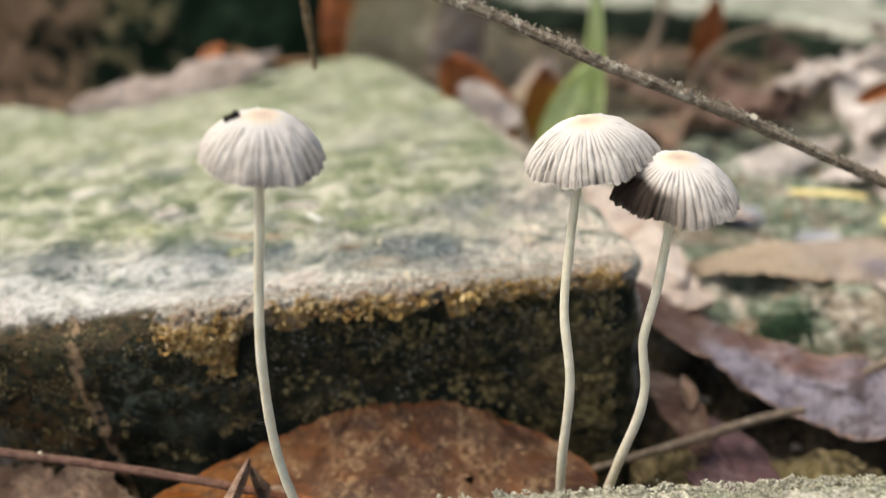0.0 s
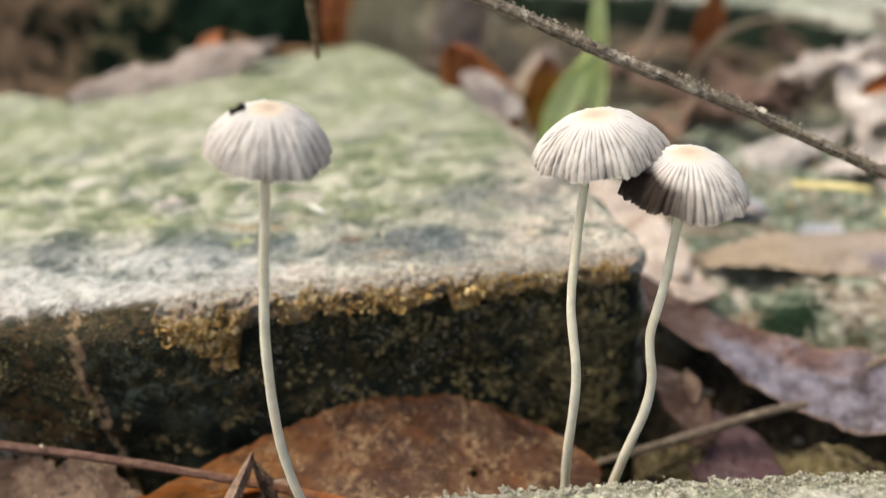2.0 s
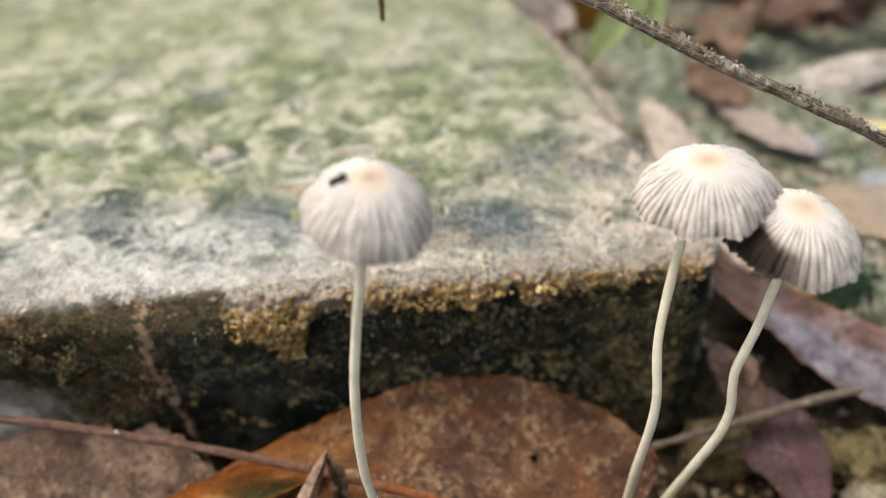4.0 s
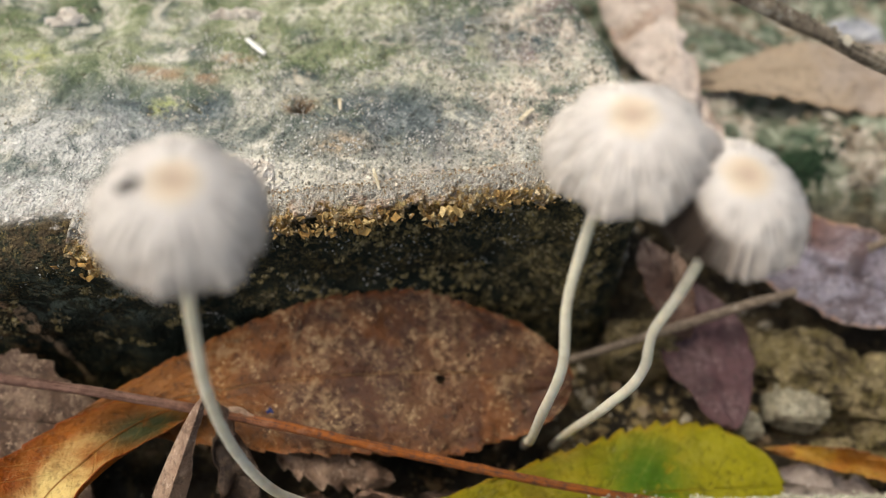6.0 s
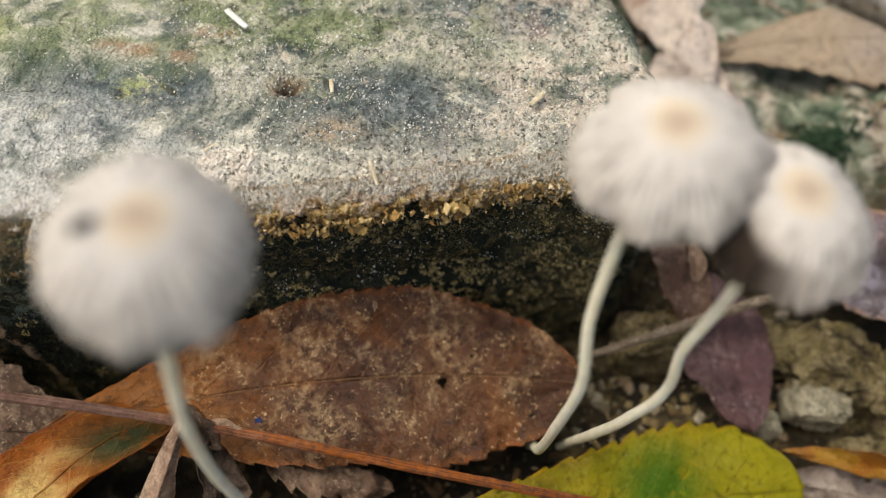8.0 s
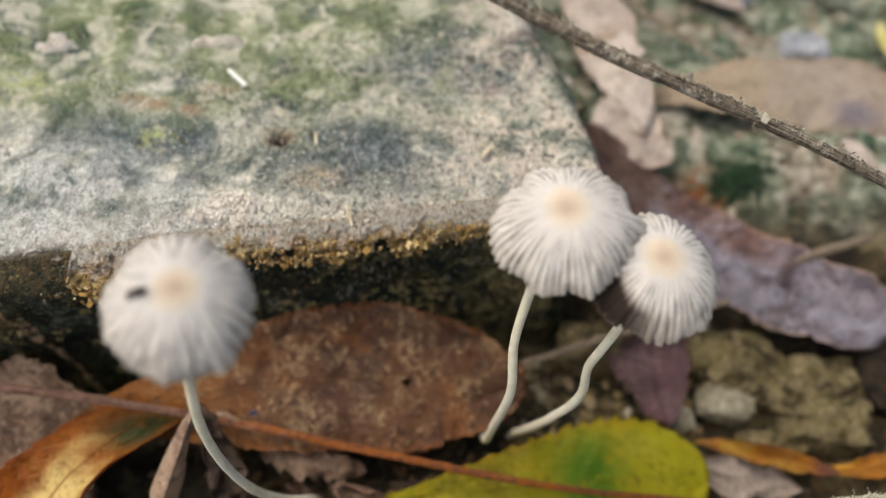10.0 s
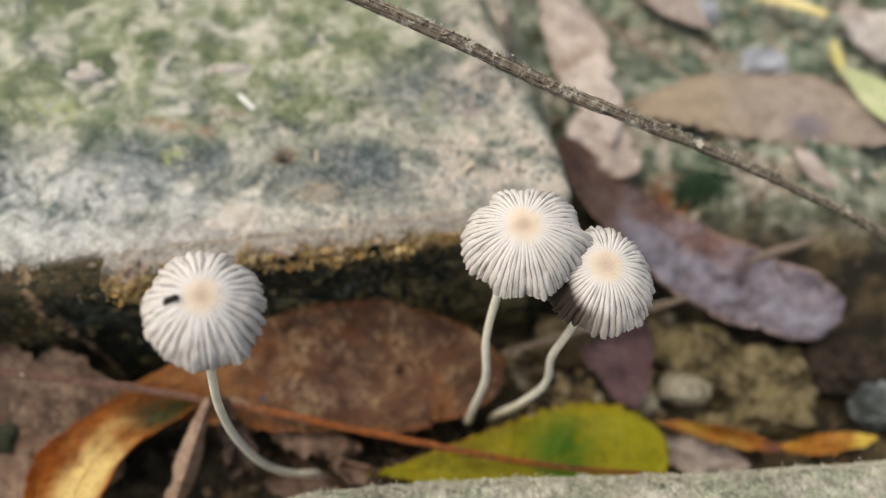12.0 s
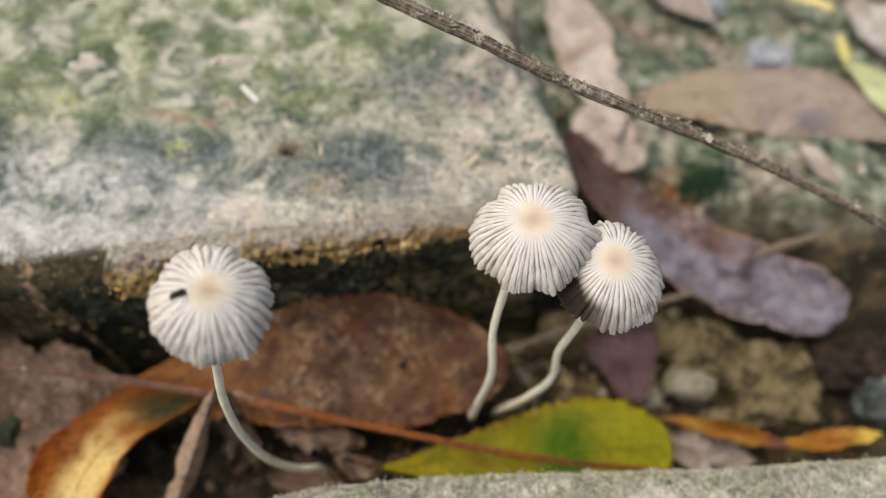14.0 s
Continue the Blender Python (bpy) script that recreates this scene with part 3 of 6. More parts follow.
def cap_skin(name, dark_flank=None):
    """Pleated cap: cream disc, pale ridges and grey furrows; one flank can be browned for ripening and the next cap's
    shade.
    """
    s = Shader(name)
    p = s.place()
    u, v, _ = s.uv()
    ridge, _, _ = s.pleat()
    fine = s.noise(p, 18.0, 4, 0.65)
    mid = s.noise(p, 3.0, 4, 0.65)
    streak = s.noise(s.join(s.math("MULTIPLY", u, 330.0), s.math("MULTIPLY", v, 9.0), 0.0), 1.0, 4, 0.7)
    out = s.math("ADD", v, s.math("MULTIPLY", s.math("SUBTRACT", s.math("ADD", streak, mid), 1.0), s.span(v, 0.05, 0.2, 0.0, 0.22)))
    # greyer margin; its darker rim stops also stand in for shade low on the cap
    c = s.ramp(out, [(0.0, (0.82, 0.6, 0.46)), (0.06, (0.86, 0.65, 0.5)), (0.12, (0.92, 0.74, 0.57)), (0.19, (0.92, 0.79, 0.66)), (0.29, (0.88, 0.82, 0.785)), (0.7, (0.765, 0.715, 0.675)), (1.0, (0.61, 0.555, 0.505))])
    # furrow greys follow pleat depth, partly as shade painted into the creases
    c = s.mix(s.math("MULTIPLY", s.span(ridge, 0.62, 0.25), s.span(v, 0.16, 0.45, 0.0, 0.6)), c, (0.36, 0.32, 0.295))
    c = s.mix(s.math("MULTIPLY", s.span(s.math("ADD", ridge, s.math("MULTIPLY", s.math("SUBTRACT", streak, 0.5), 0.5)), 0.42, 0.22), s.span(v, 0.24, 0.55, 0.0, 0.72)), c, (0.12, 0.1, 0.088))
    c = s.mix(s.math("MULTIPLY", s.span(streak, 0.52, 0.36), s.span(v, 0.25, 0.7, 0.0, 0.5)), c, (0.45, 0.41, 0.38))
    c = s.mix(s.math("MULTIPLY", s.span(mid, 0.52, 0.7), s.span(v, 0.3, 1.0, 0.0, 0.4)), c, (0.48, 0.44, 0.41))
    # brown to near-black flank: ripe spores, and the neighbouring cap's shade in the colour
    if dark_flank is not None:
        d = s.math("ABSOLUTE", s.math("SUBTRACT", u, dark_flank))
        reach = s.math("ADD", d, s.math("ADD", s.math("MULTIPLY", s.math("SUBTRACT", mid, 0.5), 0.1), s.span(v, 0.75, 0.3, 0.0, 0.3)))
        c = s.mix(s.span(reach, 0.28, 0.12, 0.0, 0.6), c, (0.22, 0.17, 0.14))
        c = s.mix(s.span(reach, 0.18, 0.08), c, (0.035, 0.024, 0.018))
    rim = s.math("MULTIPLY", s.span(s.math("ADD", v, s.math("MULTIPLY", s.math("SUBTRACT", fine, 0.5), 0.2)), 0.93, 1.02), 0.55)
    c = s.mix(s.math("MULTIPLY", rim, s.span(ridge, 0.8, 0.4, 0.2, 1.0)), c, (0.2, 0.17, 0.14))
    return s.done(c, 0.75, s.bump(s.math("ADD", fine, streak), 0.00018, 1.0), soft=0.2, radius=(1.0, 0.85, 0.7), reach=0.0010, gloss=0.25)


def plain(name, a, b, rough=0.8, scale=4.0, soft=0.0, relief=0.0003):
    s = Shader(name)
    p = s.place()
    f = s.noise(p, scale, 5, 0.65)
    return s.done(s.mix(s.span(f, 0.35, 0.65), a, b), rough, s.bump(s.noise(p, scale * 5, 3, 0.7), relief, 0.8), soft=soft, reach=0.0008, gloss=0.3)


def pieces(name, stops, rough=0.85, shade=(0.12, 0.09, 0.05)):
    s = Shader(name)
    p = s.place()
    c = s.mix(s.span(s.noise(p, 12, 4, 0.6), 0.3, 0.7, 0.0, 0.5), s.ramp(s.random(), stops), shade)
    return s.done(c, rough, s.bump(s.noise(p, 30, 3, 0.7), 0.0003, 0.8), gloss=0.25)


BRICK = brick_stone()
SLAB = plain_stone("pale_green_slab", (0.34, 0.325, 0.26), (0.64, 0.6, 0.51), (0.24, 0.3, 0.17), 1.4, 0.45)
DARKSTONE = dark_stone_skin()
PALESTONE = plain_stone("pale_weathered_stone", (0.22, 0.225, 0.19), (0.4, 0.4, 0.35), (0.17, 0.21, 0.14), 0.4, 0.4, (1.55, (0.008, 0.014, 0.009), (0.03, 0.045, 0.03)), 0.1)
OLIVESTONE = plain_stone("olive_brown_stone", (0.045, 0.032, 0.016), (0.5, 0.4, 0.23), (0.25, 0.195, 0.075), 3.8, 0.6)
# near-black brown for an added lump, standing in for shade in the gap
GAPSTONE = plain_stone("dark_gap_stone", (0.02, 0.014, 0.01), (0.09, 0.06, 0.045), (0.035, 0.03, 0.02), 2.5, 0.4)
WHITESTONE = plain_stone("chalky_pebble", (0.4, 0.355, 0.255), (0.66, 0.6, 0.46), (0.45, 0.41, 0.29), 2.4, 0.4)
BLUESTONE = plain_stone("blue_grey_pebble", (0.4, 0.42, 0.48), (0.64, 0.66, 0.73), (0.42, 0.42, 0.42), 1.5, 0.3)
GREENPEBBLE = plain_stone("dark_green_pebble", (0.035, 0.042, 0.025), (0.12, 0.13, 0.085), (0.07, 0.09, 0.045), 2.0, 0.5)
DARKPEBBLE = plain_stone("dark_blue_pebble", (0.06, 0.075, 0.075), (0.24, 0.26, 0.265), (0.06, 0.065, 0.05), 1.5, 0.3)
SOIL = soil()
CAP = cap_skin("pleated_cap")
CAP_DARK_FLANK = cap_skin("pleated_cap_dark_flank", 0.58)
GILL = plain("dark_gills", (0.05, 0.04, 0.035), (0.2, 0.17, 0.15), 0.8, 8.0)
STEM = plain("hollow_white_stem", (0.72, 0.675, 0.53), (0.84, 0.795, 0.65), 0.5, 5.0, 0.3, 0.0001)
BARK = bark("grey_brown_bark", (0.075, 0.052, 0.036), (0.44, 0.365, 0.28), (0.68, 0.63, 0.54))
LICHEN = pieces("twig_lichen", [(0.0, (0.26, 0.22, 0.16)), (0.5, (0.4, 0.36, 0.29)), (1.0, (0.6, 0.56, 0.48))])


# ---- ground ----
def ground_height(x, y):
    p = np.stack([x, y, np.zeros_like(x)], -1)
    base = -1.45 + 1.55 * smooth(10.3, 13.3, y + 0.25 * np.clip(x - 4, -2, 6)) * smooth(1.0, 3.4, x)
    base = np.where(y > 14, np.maximum(base, 0.1 * smooth(14, 17, y)), base)
    # crumbled sand banked against the short side of the brick
    side = np.interp(y, [10, 11.1, 12.3, 13.3, 14.4, 16.8, 20.4], [2.66, 2.66, 2.2, 1.75, 1.5, 0.75, -0.6])
    bank = 2.7 * smooth(0.85, 0.05, x - side) * smooth(-0.9, -0.4, x - side) * smooth(10.7, 11.8, y) * smooth(20.0, 17.5, y)
    base = np.minimum(base + bank, np.maximum(base, 1.95))
    far = smooth(40, 80, np.hypot(x, y - 12))
    lumps = 0.16 * fbm(p, 1.3, 4, 3) + 0.07 * fbm(p, 0.35, 3, 5)
    return base * (1 - far) + lumps * (1 - far)


def spread(a, b, step, reach):
    core = np.arange(a, b + step, step)
    out = np.geomspace(step, reach, 40).cumsum()
    return np.concatenate([(a - out)[::-1], core, b + out])


gx, gy = spread(-7.0, 14.0, 0.09, 160.0), spread(6.0, 30.0, 0.09, 160.0)
GX, GY = np.meshgrid(gx, gy, indexing="ij")
ground_verts = np.stack([GX, GY, ground_height(GX, GY)], -1).reshape(-1, 3)
solo("ground", mesh_from("ground", ground_verts, grid_faces(len(gx), len(gy))[::1], SOIL), "damp dark soil with moss and crumbs between old bricks", "ground", kind="structure")


# ---- stones ----
def stone_shape(outline, z0, z1, centre, n=500, dense=None, face_rings=30, top_rings=60, rounding=0.3, amp=0.06, size=0.7, seed=1, extra=None):
    """A block on a closed outline: rough faces, a rounded lip and a rough top that runs in to the centre."""
    o = np.asarray(outline + [outline[0]], float)
    o = np.column_stack([o, np.zeros(len(o))])
    c = spline(o, 4000)[:, :2]
    d = np.r_[0, np.hypot(*np.diff(c, axis=0).T).cumsum()]
    if dense is not None:
        weight = np.where((c[:, 0] > dense[0]) & (c[:, 0] < dense[1]) & (c[:, 1] > dense[2]) & (c[:, 1] < dense[3]), 5.0, 1.0)
        d = np.r_[0, (np.diff(d) * weight[1:]).cumsum()]
    k = np.linspace(0, d[-1], n, endpoint=False)
    c = np.stack([np.interp(k, d, c[:, 0]), np.interp(k, d, c[:, 1])], -1)
    t = np.roll(c, -1, 0) - np.roll(c, 1, 0)
    t /= np.hypot(*t.T)[:, None]
    out = np.stack([t[:, 1], -t[:, 0]], -1)
    rings, normals = [], []
    for z in np.linspace(z0, z1 - rounding, face_rings):
        rings.append(np.column_stack([c, np.full(n, z)]))
        normals.append(np.column_stack([out, np.zeros(n)]))
    for a in np.linspace(0, np.pi / 2, 12)[1:]:
        rings.append(np.column_stack([c - out * rounding * (1 - np.cos(a)), np.full(n, z1 - rounding * (1 - np.sin(a)))]))
        normals.append(np.column_stack([out * np.cos(a), np.full(n, np.sin(a))]))
    inner = c - out * rounding
    for f in np.linspace(0, 1, top_rings)[1:] ** 1.8:
        rings.append(np.column_stack([inner + (np.asarray(centre) - inner) * f * 0.995, np.full(n, z1)]))
        normals.append(np.tile([0, 0, 1.0], (n, 1)))
    v, nrm = np.array(rings), np.array(normals)
    bump = amp * fbm(v, size, 5, seed, 0.55) + amp * 1.2 * rough_noise(v, size * 3.5, seed + 5)
    if extra is not None:
        bump = bump + extra(v)
    v = v + nrm * bump[..., None]
    faces = grid_faces(len(v), n, True)
    faces.append(tuple(range((len(v) - 1) * n, len(v) * n)))
    faces.append(tuple(range(n))[::-1])
    return v.reshape(-1, 3), faces


def brick_marks(v):
    x, y, z = v[..., 0], v[..., 1], v[..., 2]
    top = smooth(1.9, 2.2, z)
    pit = -0.25 * np.exp(-(((x + 1.33) ** 2 + (y - 10.89) ** 2) / 0.1**2))
    nub = 0.1 * np.exp(-(((x + 1.5) / 0.11) ** 2 + ((y - 9.62) / 0.07) ** 2))
    edge = 9.55 + 0.19 * x
    sag = -0.05 * smooth(0.6, 0.0, y - edge)
    seam = np.exp(-(((x + 4.45 - 0.25 * (2.0 - z) * 0.6) / 0.1) ** 2))
    return top * (pit + nub + sag) + (1 - top) * (0.05 * seam + 0.05 * fbm(v, 0.35, 3, 40) + 0.14 * smooth(0.2, 1.6, z) * smooth(-1.5, -3.5, x))


BRICK_EDGE = [(-14, 8.3), (-9, 8.6), (-5, 8.8), (-3.2, 8.98), (-2.2, 9.22), (-1.1, 9.4), (0.25, 9.68), (1.5, 9.93), (2.25, 10.0), (2.68, 10.35)]
brick_outline = BRICK_EDGE + [(2.66, 11.1), (2.2, 12.3), (1.75, 13.3), (1.5, 14.4), (0.75, 16.8), (-0.6, 20.4), (-2.1, 23.4), (-3.3, 24.9), (-4.6, 24.7), (-6.3, 23.0), (-8.0, 20.4), (-9.6, 19.7), (-14, 20.8), (-15.5, 16)]
brick = thing("brick_block", (-5, 16, -1.5), "old brick with pale lichen, moss and black algae on its face", "brick")
v, f = stone_shape(brick_outline, -1.7, 2.27, (-4.5, 16.0), 1300, (-6.5, 3.0, 8, 13), 60, 110, 0.28, 0.05, 0.6, 21, brick_marks)
part("body", mesh_from("brick_body", v, f, BRICK), brick)


# crumbling ochre crust that hangs over the brick's front edge
def crust_drop(x):
    lobes = 0.0
    for at, wide, deep in ((-2.8, 0.42, 0.36), (-2.55, 0.12, 0.2), (-1.75, 0.28, 0.1), (-1.3, 0.1, 0.05), (-0.6, 0.35, 0.09), (-0.1, 0.12, 0.06), (0.3, 0.16, 0.1), (0.85, 0.4, 0.07), (1.4, 0.14, 0.1), (2.1, 0.3, 0.05)):
        lobes = lobes + deep * np.exp(-(((x - at) / wide) ** 4))
    q = np.stack([x, 0 * x, 0 * x], -1)
    return np.clip(lobes * (1 + 0.6 * fbm(q, 0.3, 3, 71)) + 0.03 * fbm(q, 0.12, 3, 72), 0.012, 0.6)


cols = np.arange(-3.35, 2.55, 0.012)
edge_line = spline([(*e, 0) for e in BRICK_EDGE], 2000)
ey = np.interp(cols, edge_line[:, 0], edge_line[:, 1])
rows_n = 44
drop = crust_drop(cols)
s = np.linspace(0, 1, rows_n)[None]
yy = ey[:, None] + 0.2 * (1 - smooth(0, 0.4, s)) - 0.05 + 0.03 * s
zz = 2.27 - 0.28 * smooth(0.05, 0.5, s) ** 1.3 * np.minimum(1, 0.25 + drop[:, None] / 0.12) - drop[:, None] * smooth(0.4, 1.0, s)
push = -0.06 + 0.09 * smooth(0.0, 0.42, s) + 0.05 * np.minimum(1, drop / 0.15)[:, None] * np.sin(np.pi * s**0.8)
crust_v = np.stack(np.broadcast_arrays(cols[:, None], yy, zz), -1)
rough = 0.045 * fbm(crust_v, 0.2, 4, 77, 0.7) + 0.03 * np.abs(rough_noise(crust_v, 0.1, 79)) + 0.03 * rough_noise(crust_v, 0.05, 80)
rough = rough * smooth(0.0, 0.25, s) + 0.035 * rough_noise(crust_v, 0.45, 82) * smooth(0.5, 0.1, s)
left_bulge = 0.14 * smooth(-1.5, -3.5, cols)[:, None] * smooth(0.3, 0.8, s)
crust_v = crust_v + np.stack([0.4 * rough, -(push + rough + left_bulge), 0.5 * rough + 0.25 * push], -1)
OCHRE = crust_skin()
part("crust", mesh_from("crust", crust_v.reshape(-1, 3), grid_faces(len(cols), rows_n), OCHRE), brick, "crumbling ochre lichen crust along the edge")


def chips(centres, sizes, flat=0.5, seed=3):
    """Many small broken crumbs in one mesh."""
    r = np.random.default_rng(seed)
    cube = np.array([(x, y, z) for x in (-1, 1) for y in (-1, 1) for z in (-1, 1)], float)
    quads = [(0, 1, 3, 2), (4, 6, 7, 5), (0, 4, 5, 1), (2, 3, 7, 6), (0, 2, 6, 4), (1, 5, 7, 3)]
    verts, faces = [], []
    for k, (c, w) in enumerate(zip(centres, sizes)):
        b = cube * (0.35 + 0.9 * r.random((8, 3))) * (1, 0.5 + 0.6 * r.random(), flat * (0.6 + 0.7 * r.random()))
        m = np.array(Euler(r.random(3) * 6.3).to_matrix())
        verts.append(b @ m.T * w * 0.5 + c)
        faces += [tuple(i + 8 * k for i in q) for q in quads]
    return np.vstack(verts), faces


def brick_top(x, y):
    """Height of the brick's top skin near a place."""
    p = np.stack([x, y, np.full_like(x, 2.27)], -1)
    return 2.27 + 0.05 * fbm(p, 0.6, 5, 21, 0.55) + 0.06 * rough_noise(p, 2.1, 26) + brick_marks(p)


cx = rng.choice(cols[drop > 0.03], 2600)
cz = 2.2 - (0.14 + crust_drop(cx)) * rng.random(2600) ** 0.8
cy = np.interp(cx, cols, ey) - 0.07 - 0.05 * rng.random(2600) - 0.14 * smooth(-1.5, -3.5, cx)
fr = np.random.default_rng(73)
flx = np.concatenate([fr.uniform(-3.15, -2.35, 170), fr.uniform(-2.2, 2.4, 120)])
fld = crust_drop(flx)
flz = 2.17 - (0.1 + fld) * (0.35 + 0.65 * fr.random(len(flx)))
fly = np.interp(flx, cols, ey) - 0.15 - 0.05 * fr.random(len(flx)) - 0.14 * smooth(-1.5, -3.5, flx)
flake_v, flake_f = chips(np.stack([flx, fly, flz], -1), 0.025 + 0.06 * fr.random(len(flx)) ** 3, 0.3, 74)
CRUMB = pieces("ochre_crumbs", [(0.0, (0.27, 0.15, 0.055)), (0.4, (0.42, 0.27, 0.1)), (0.75, (0.57, 0.41, 0.18)), (1.0, (0.7, 0.57, 0.38))])
v, f = chips(np.stack([cx, cy, cz], -1), 0.01 + 0.07 * rng.random(2600) ** 4.5, 0.35, 5)
v, f, _ = join((v, f), (flake_v, flake_f))
br = np.random.default_rng(75)
bx = np.concatenate([br.normal(-2.8, 0.2, 230), br.normal(0.35, 0.12, 40), br.normal(-0.6, 0.25, 50)])
bz = 2.14 - (0.12 + crust_drop(bx)) * br.random(len(bx))
by = np.interp(bx, cols, ey) - 0.19 - 0.14 * smooth(-1.5, -3.5, bx)
v2, f2 = chips(np.stack([bx, by, bz], -1), 0.03 + 0.09 * br.random(len(bx)) ** 2, 0.13, 76)
BRIGHT = pieces("bright_flakes", [(0.0, (0.34, 0.16, 0.04)), (0.4, (0.56, 0.36, 0.12)), (1.0, (0.76, 0.6, 0.32))])
part("flake_layer", mesh_from("flake_layer", v2, f2, BRIGHT, flat=True), brick, "curled bright ochre flakes of the crust", "stuff")
part("crumb_layer", mesh_from("crumb_layer", v, f, CRUMB, flat=True), brick, "ochre crumbs clinging under the edge", "stuff")

# sandy grains strewn over the lip, ochre towards its underside
lip_r = np.random.default_rng(58)
n = 5000
lx, ls = lip_r.uniform(-3.3, 2.5, n), lip_r.random(n) ** 1.3
li = np.clip(((lx + 3.35) / 0.012).astype(int), 0, len(cols) - 1)
lj = np.clip((ls * 26).astype(int), 0, rows_n - 1)
spot = crust_v[li, lj] + lip_r.normal(0, 0.012, (n, 3))
v, f = chips(spot, 0.007 + 0.024 * lip_r.random(n) ** 3, 0.5, 59)
LIPGRAIN = pieces("lip_layer", [(0.0, (0.18, 0.11, 0.05)), (0.3, (0.44, 0.3, 0.15)), (0.6, (0.64, 0.49, 0.33)), (0.85, (0.73, 0.6, 0.47)), (1.0, (0.84, 0.77, 0.69))])
part("lip_layer", mesh_from("lip_layer", v, f, LIPGRAIN, flat=True), brick, "sandy grains along the crumbling lip", "stuff")

# ochre grains clinging to the dark face in drifts
n = 45000
fx, fz = rng.uniform(-6.0, 2.5, n), rng.uniform(-1.2, 1.95, n)
q = np.stack([fx, 0 * fx, fz], -1)
keep = (rough_noise(q, 0.28, 101) + 0.7 * rough_noise(q, 0.9, 102) + 0.4 * rough_noise(q, 0.1, 103) > 0.42 - 0.12 * (fx > 0) - 0.16 * (fx > 0.9) - 0.25 * (fx < -4.4) + 0.3 * ((fx > -4.4) & (fx < -1.8)))
fx, fz = fx[keep], fz[keep]
fy = np.interp(fx, edge_line[:, 0], edge_line[:, 1])
w = np.stack([fx, fy, fz], -1)
fy = fy - 0.05 * fbm(w, 0.6, 5, 21, 0.55) - 0.06 * rough_noise(w, 2.1, 26) - brick_marks(w)
v, f = chips(np.stack([fx, fy, fz], -1), 0.01 + 0.036 * rng.random(len(fx)) ** 2.5, 0.7, 16)
FACEGRAIN = pieces("face_grains", [(0.0, (0.03, 0.032, 0.018)), (0.45, (0.13, 0.105, 0.045)), (0.75, (0.3, 0.235, 0.105)), (1.0, (0.5, 0.42, 0.25))])
part("grain_layer", mesh_from("grain_layer", v, f, FACEGRAIN, flat=True), brick, "ochre grains clinging to the dark face", "stuff")

# branching olive-ochre tufts, and white flecks standing in for glints on the face
tuft_r = np.random.default_rng(111)
n = 1500
tx, tz = tuft_r.uniform(-5.8, 2.5, n), tuft_r.uniform(-1.0, 1.75, n)
q = np.stack([tx, 0 * tx, tz], -1)
keep = rough_noise(q, 0.55, 112) + 0.5 * rough_noise(q, 0.2, 113) + 0.3 * smooth(0.6, 1.8, tx) - 0.3 * smooth(-1.6, -2.8, tx) > 0.3
tx, tz = tx[keep], tz[keep]
lean, tall = tuft_r.normal(0, 0.6, len(tx)), 0.03 + 0.11 * tuft_r.random(len(tx)) ** 1.5
step = np.tile(np.linspace(0, 1, 16), len(tx))
tx, tz, lean, tall = (np.repeat(a, 16) for a in (tx, tz, lean, tall))
wx = tx + tall * step * np.sin(lean) + tuft_r.normal(0, 0.02, len(tx)) * (0.4 + step)
wz = tz + tall * step * np.cos(lean) + tuft_r.normal(0, 0.015, len(tx))


def on_face(x, z):
    """Points on the brick's front face."""
    y = np.interp(x, edge_line[:, 0], edge_line[:, 1])
    w = np.stack([x, y, z], -1)
    return np.stack([x, y - 0.05 * fbm(w, 0.6, 5, 21, 0.55) - 0.06 * rough_noise(w, 2.1, 26) - brick_marks(w) - 0.008, z], -1)


v, f = chips(on_face(wx, wz), 0.01 + 0.026 * tuft_r.random(len(wx)) ** 1.5, 0.7, 114)
TUFT = pieces("face_tufts", [(0.0, (0.16, 0.13, 0.05)), (0.5, (0.38, 0.295, 0.115)), (0.8, (0.54, 0.43, 0.2)), (1.0, (0.68, 0.58, 0.34))])
part("tuft_layer", mesh_from("tuft_layer", v, f, TUFT, flat=True), brick, "olive-ochre algae tufts on the dark face", "stuff")
n = 5200
gx2, gz2 = tuft_r.uniform(-5.0, 2.5, n), tuft_r.uniform(-0.6, 1.95, n)
keep = rough_noise(np.stack([gx2, 0 * gx2, gz2], -1), 0.4, 116) + 0.5 * smooth(0.6, 1.7, gz2) - 0.5 * smooth(-2.2, -3.2, gx2) > 0.35
v, f = chips(on_face(gx2[keep], gz2[keep]), 0.006 + 0.02 * tuft_r.random(keep.sum()) ** 2, 0.5, 117)
FLECK = pieces("face_flecks", [(0.0, (0.3, 0.3, 0.27)), (0.5, (0.55, 0.54, 0.5)), (1.0, (0.85, 0.84, 0.8))], 0.5, (0.3, 0.3, 0.27))
part("fleck_layer", mesh_from("fleck_layer", v, f, FLECK, flat=True), brick, "white flecks standing in for glints on the dark face", "stuff")

# sand and debris lying on the brick
n = 5200
sx, sy = rng.uniform(-5.5, 2.4, n), 9.6 + 5.5 * rng.random(n) ** 1.6
sy = sy + 0.19 * np.clip(sx, -5, 2)
keep = sx < 2.5 - 0.28 * np.clip(sy - 10.6, 0, 9)
keep &= rough_noise(np.stack([sx, sy, 0 * sx], -1), 0.9, 9) + 0.5 * smooth(-1.5, 1.0, sx) > -0.1
sx, sy = sx[keep], sy[keep]
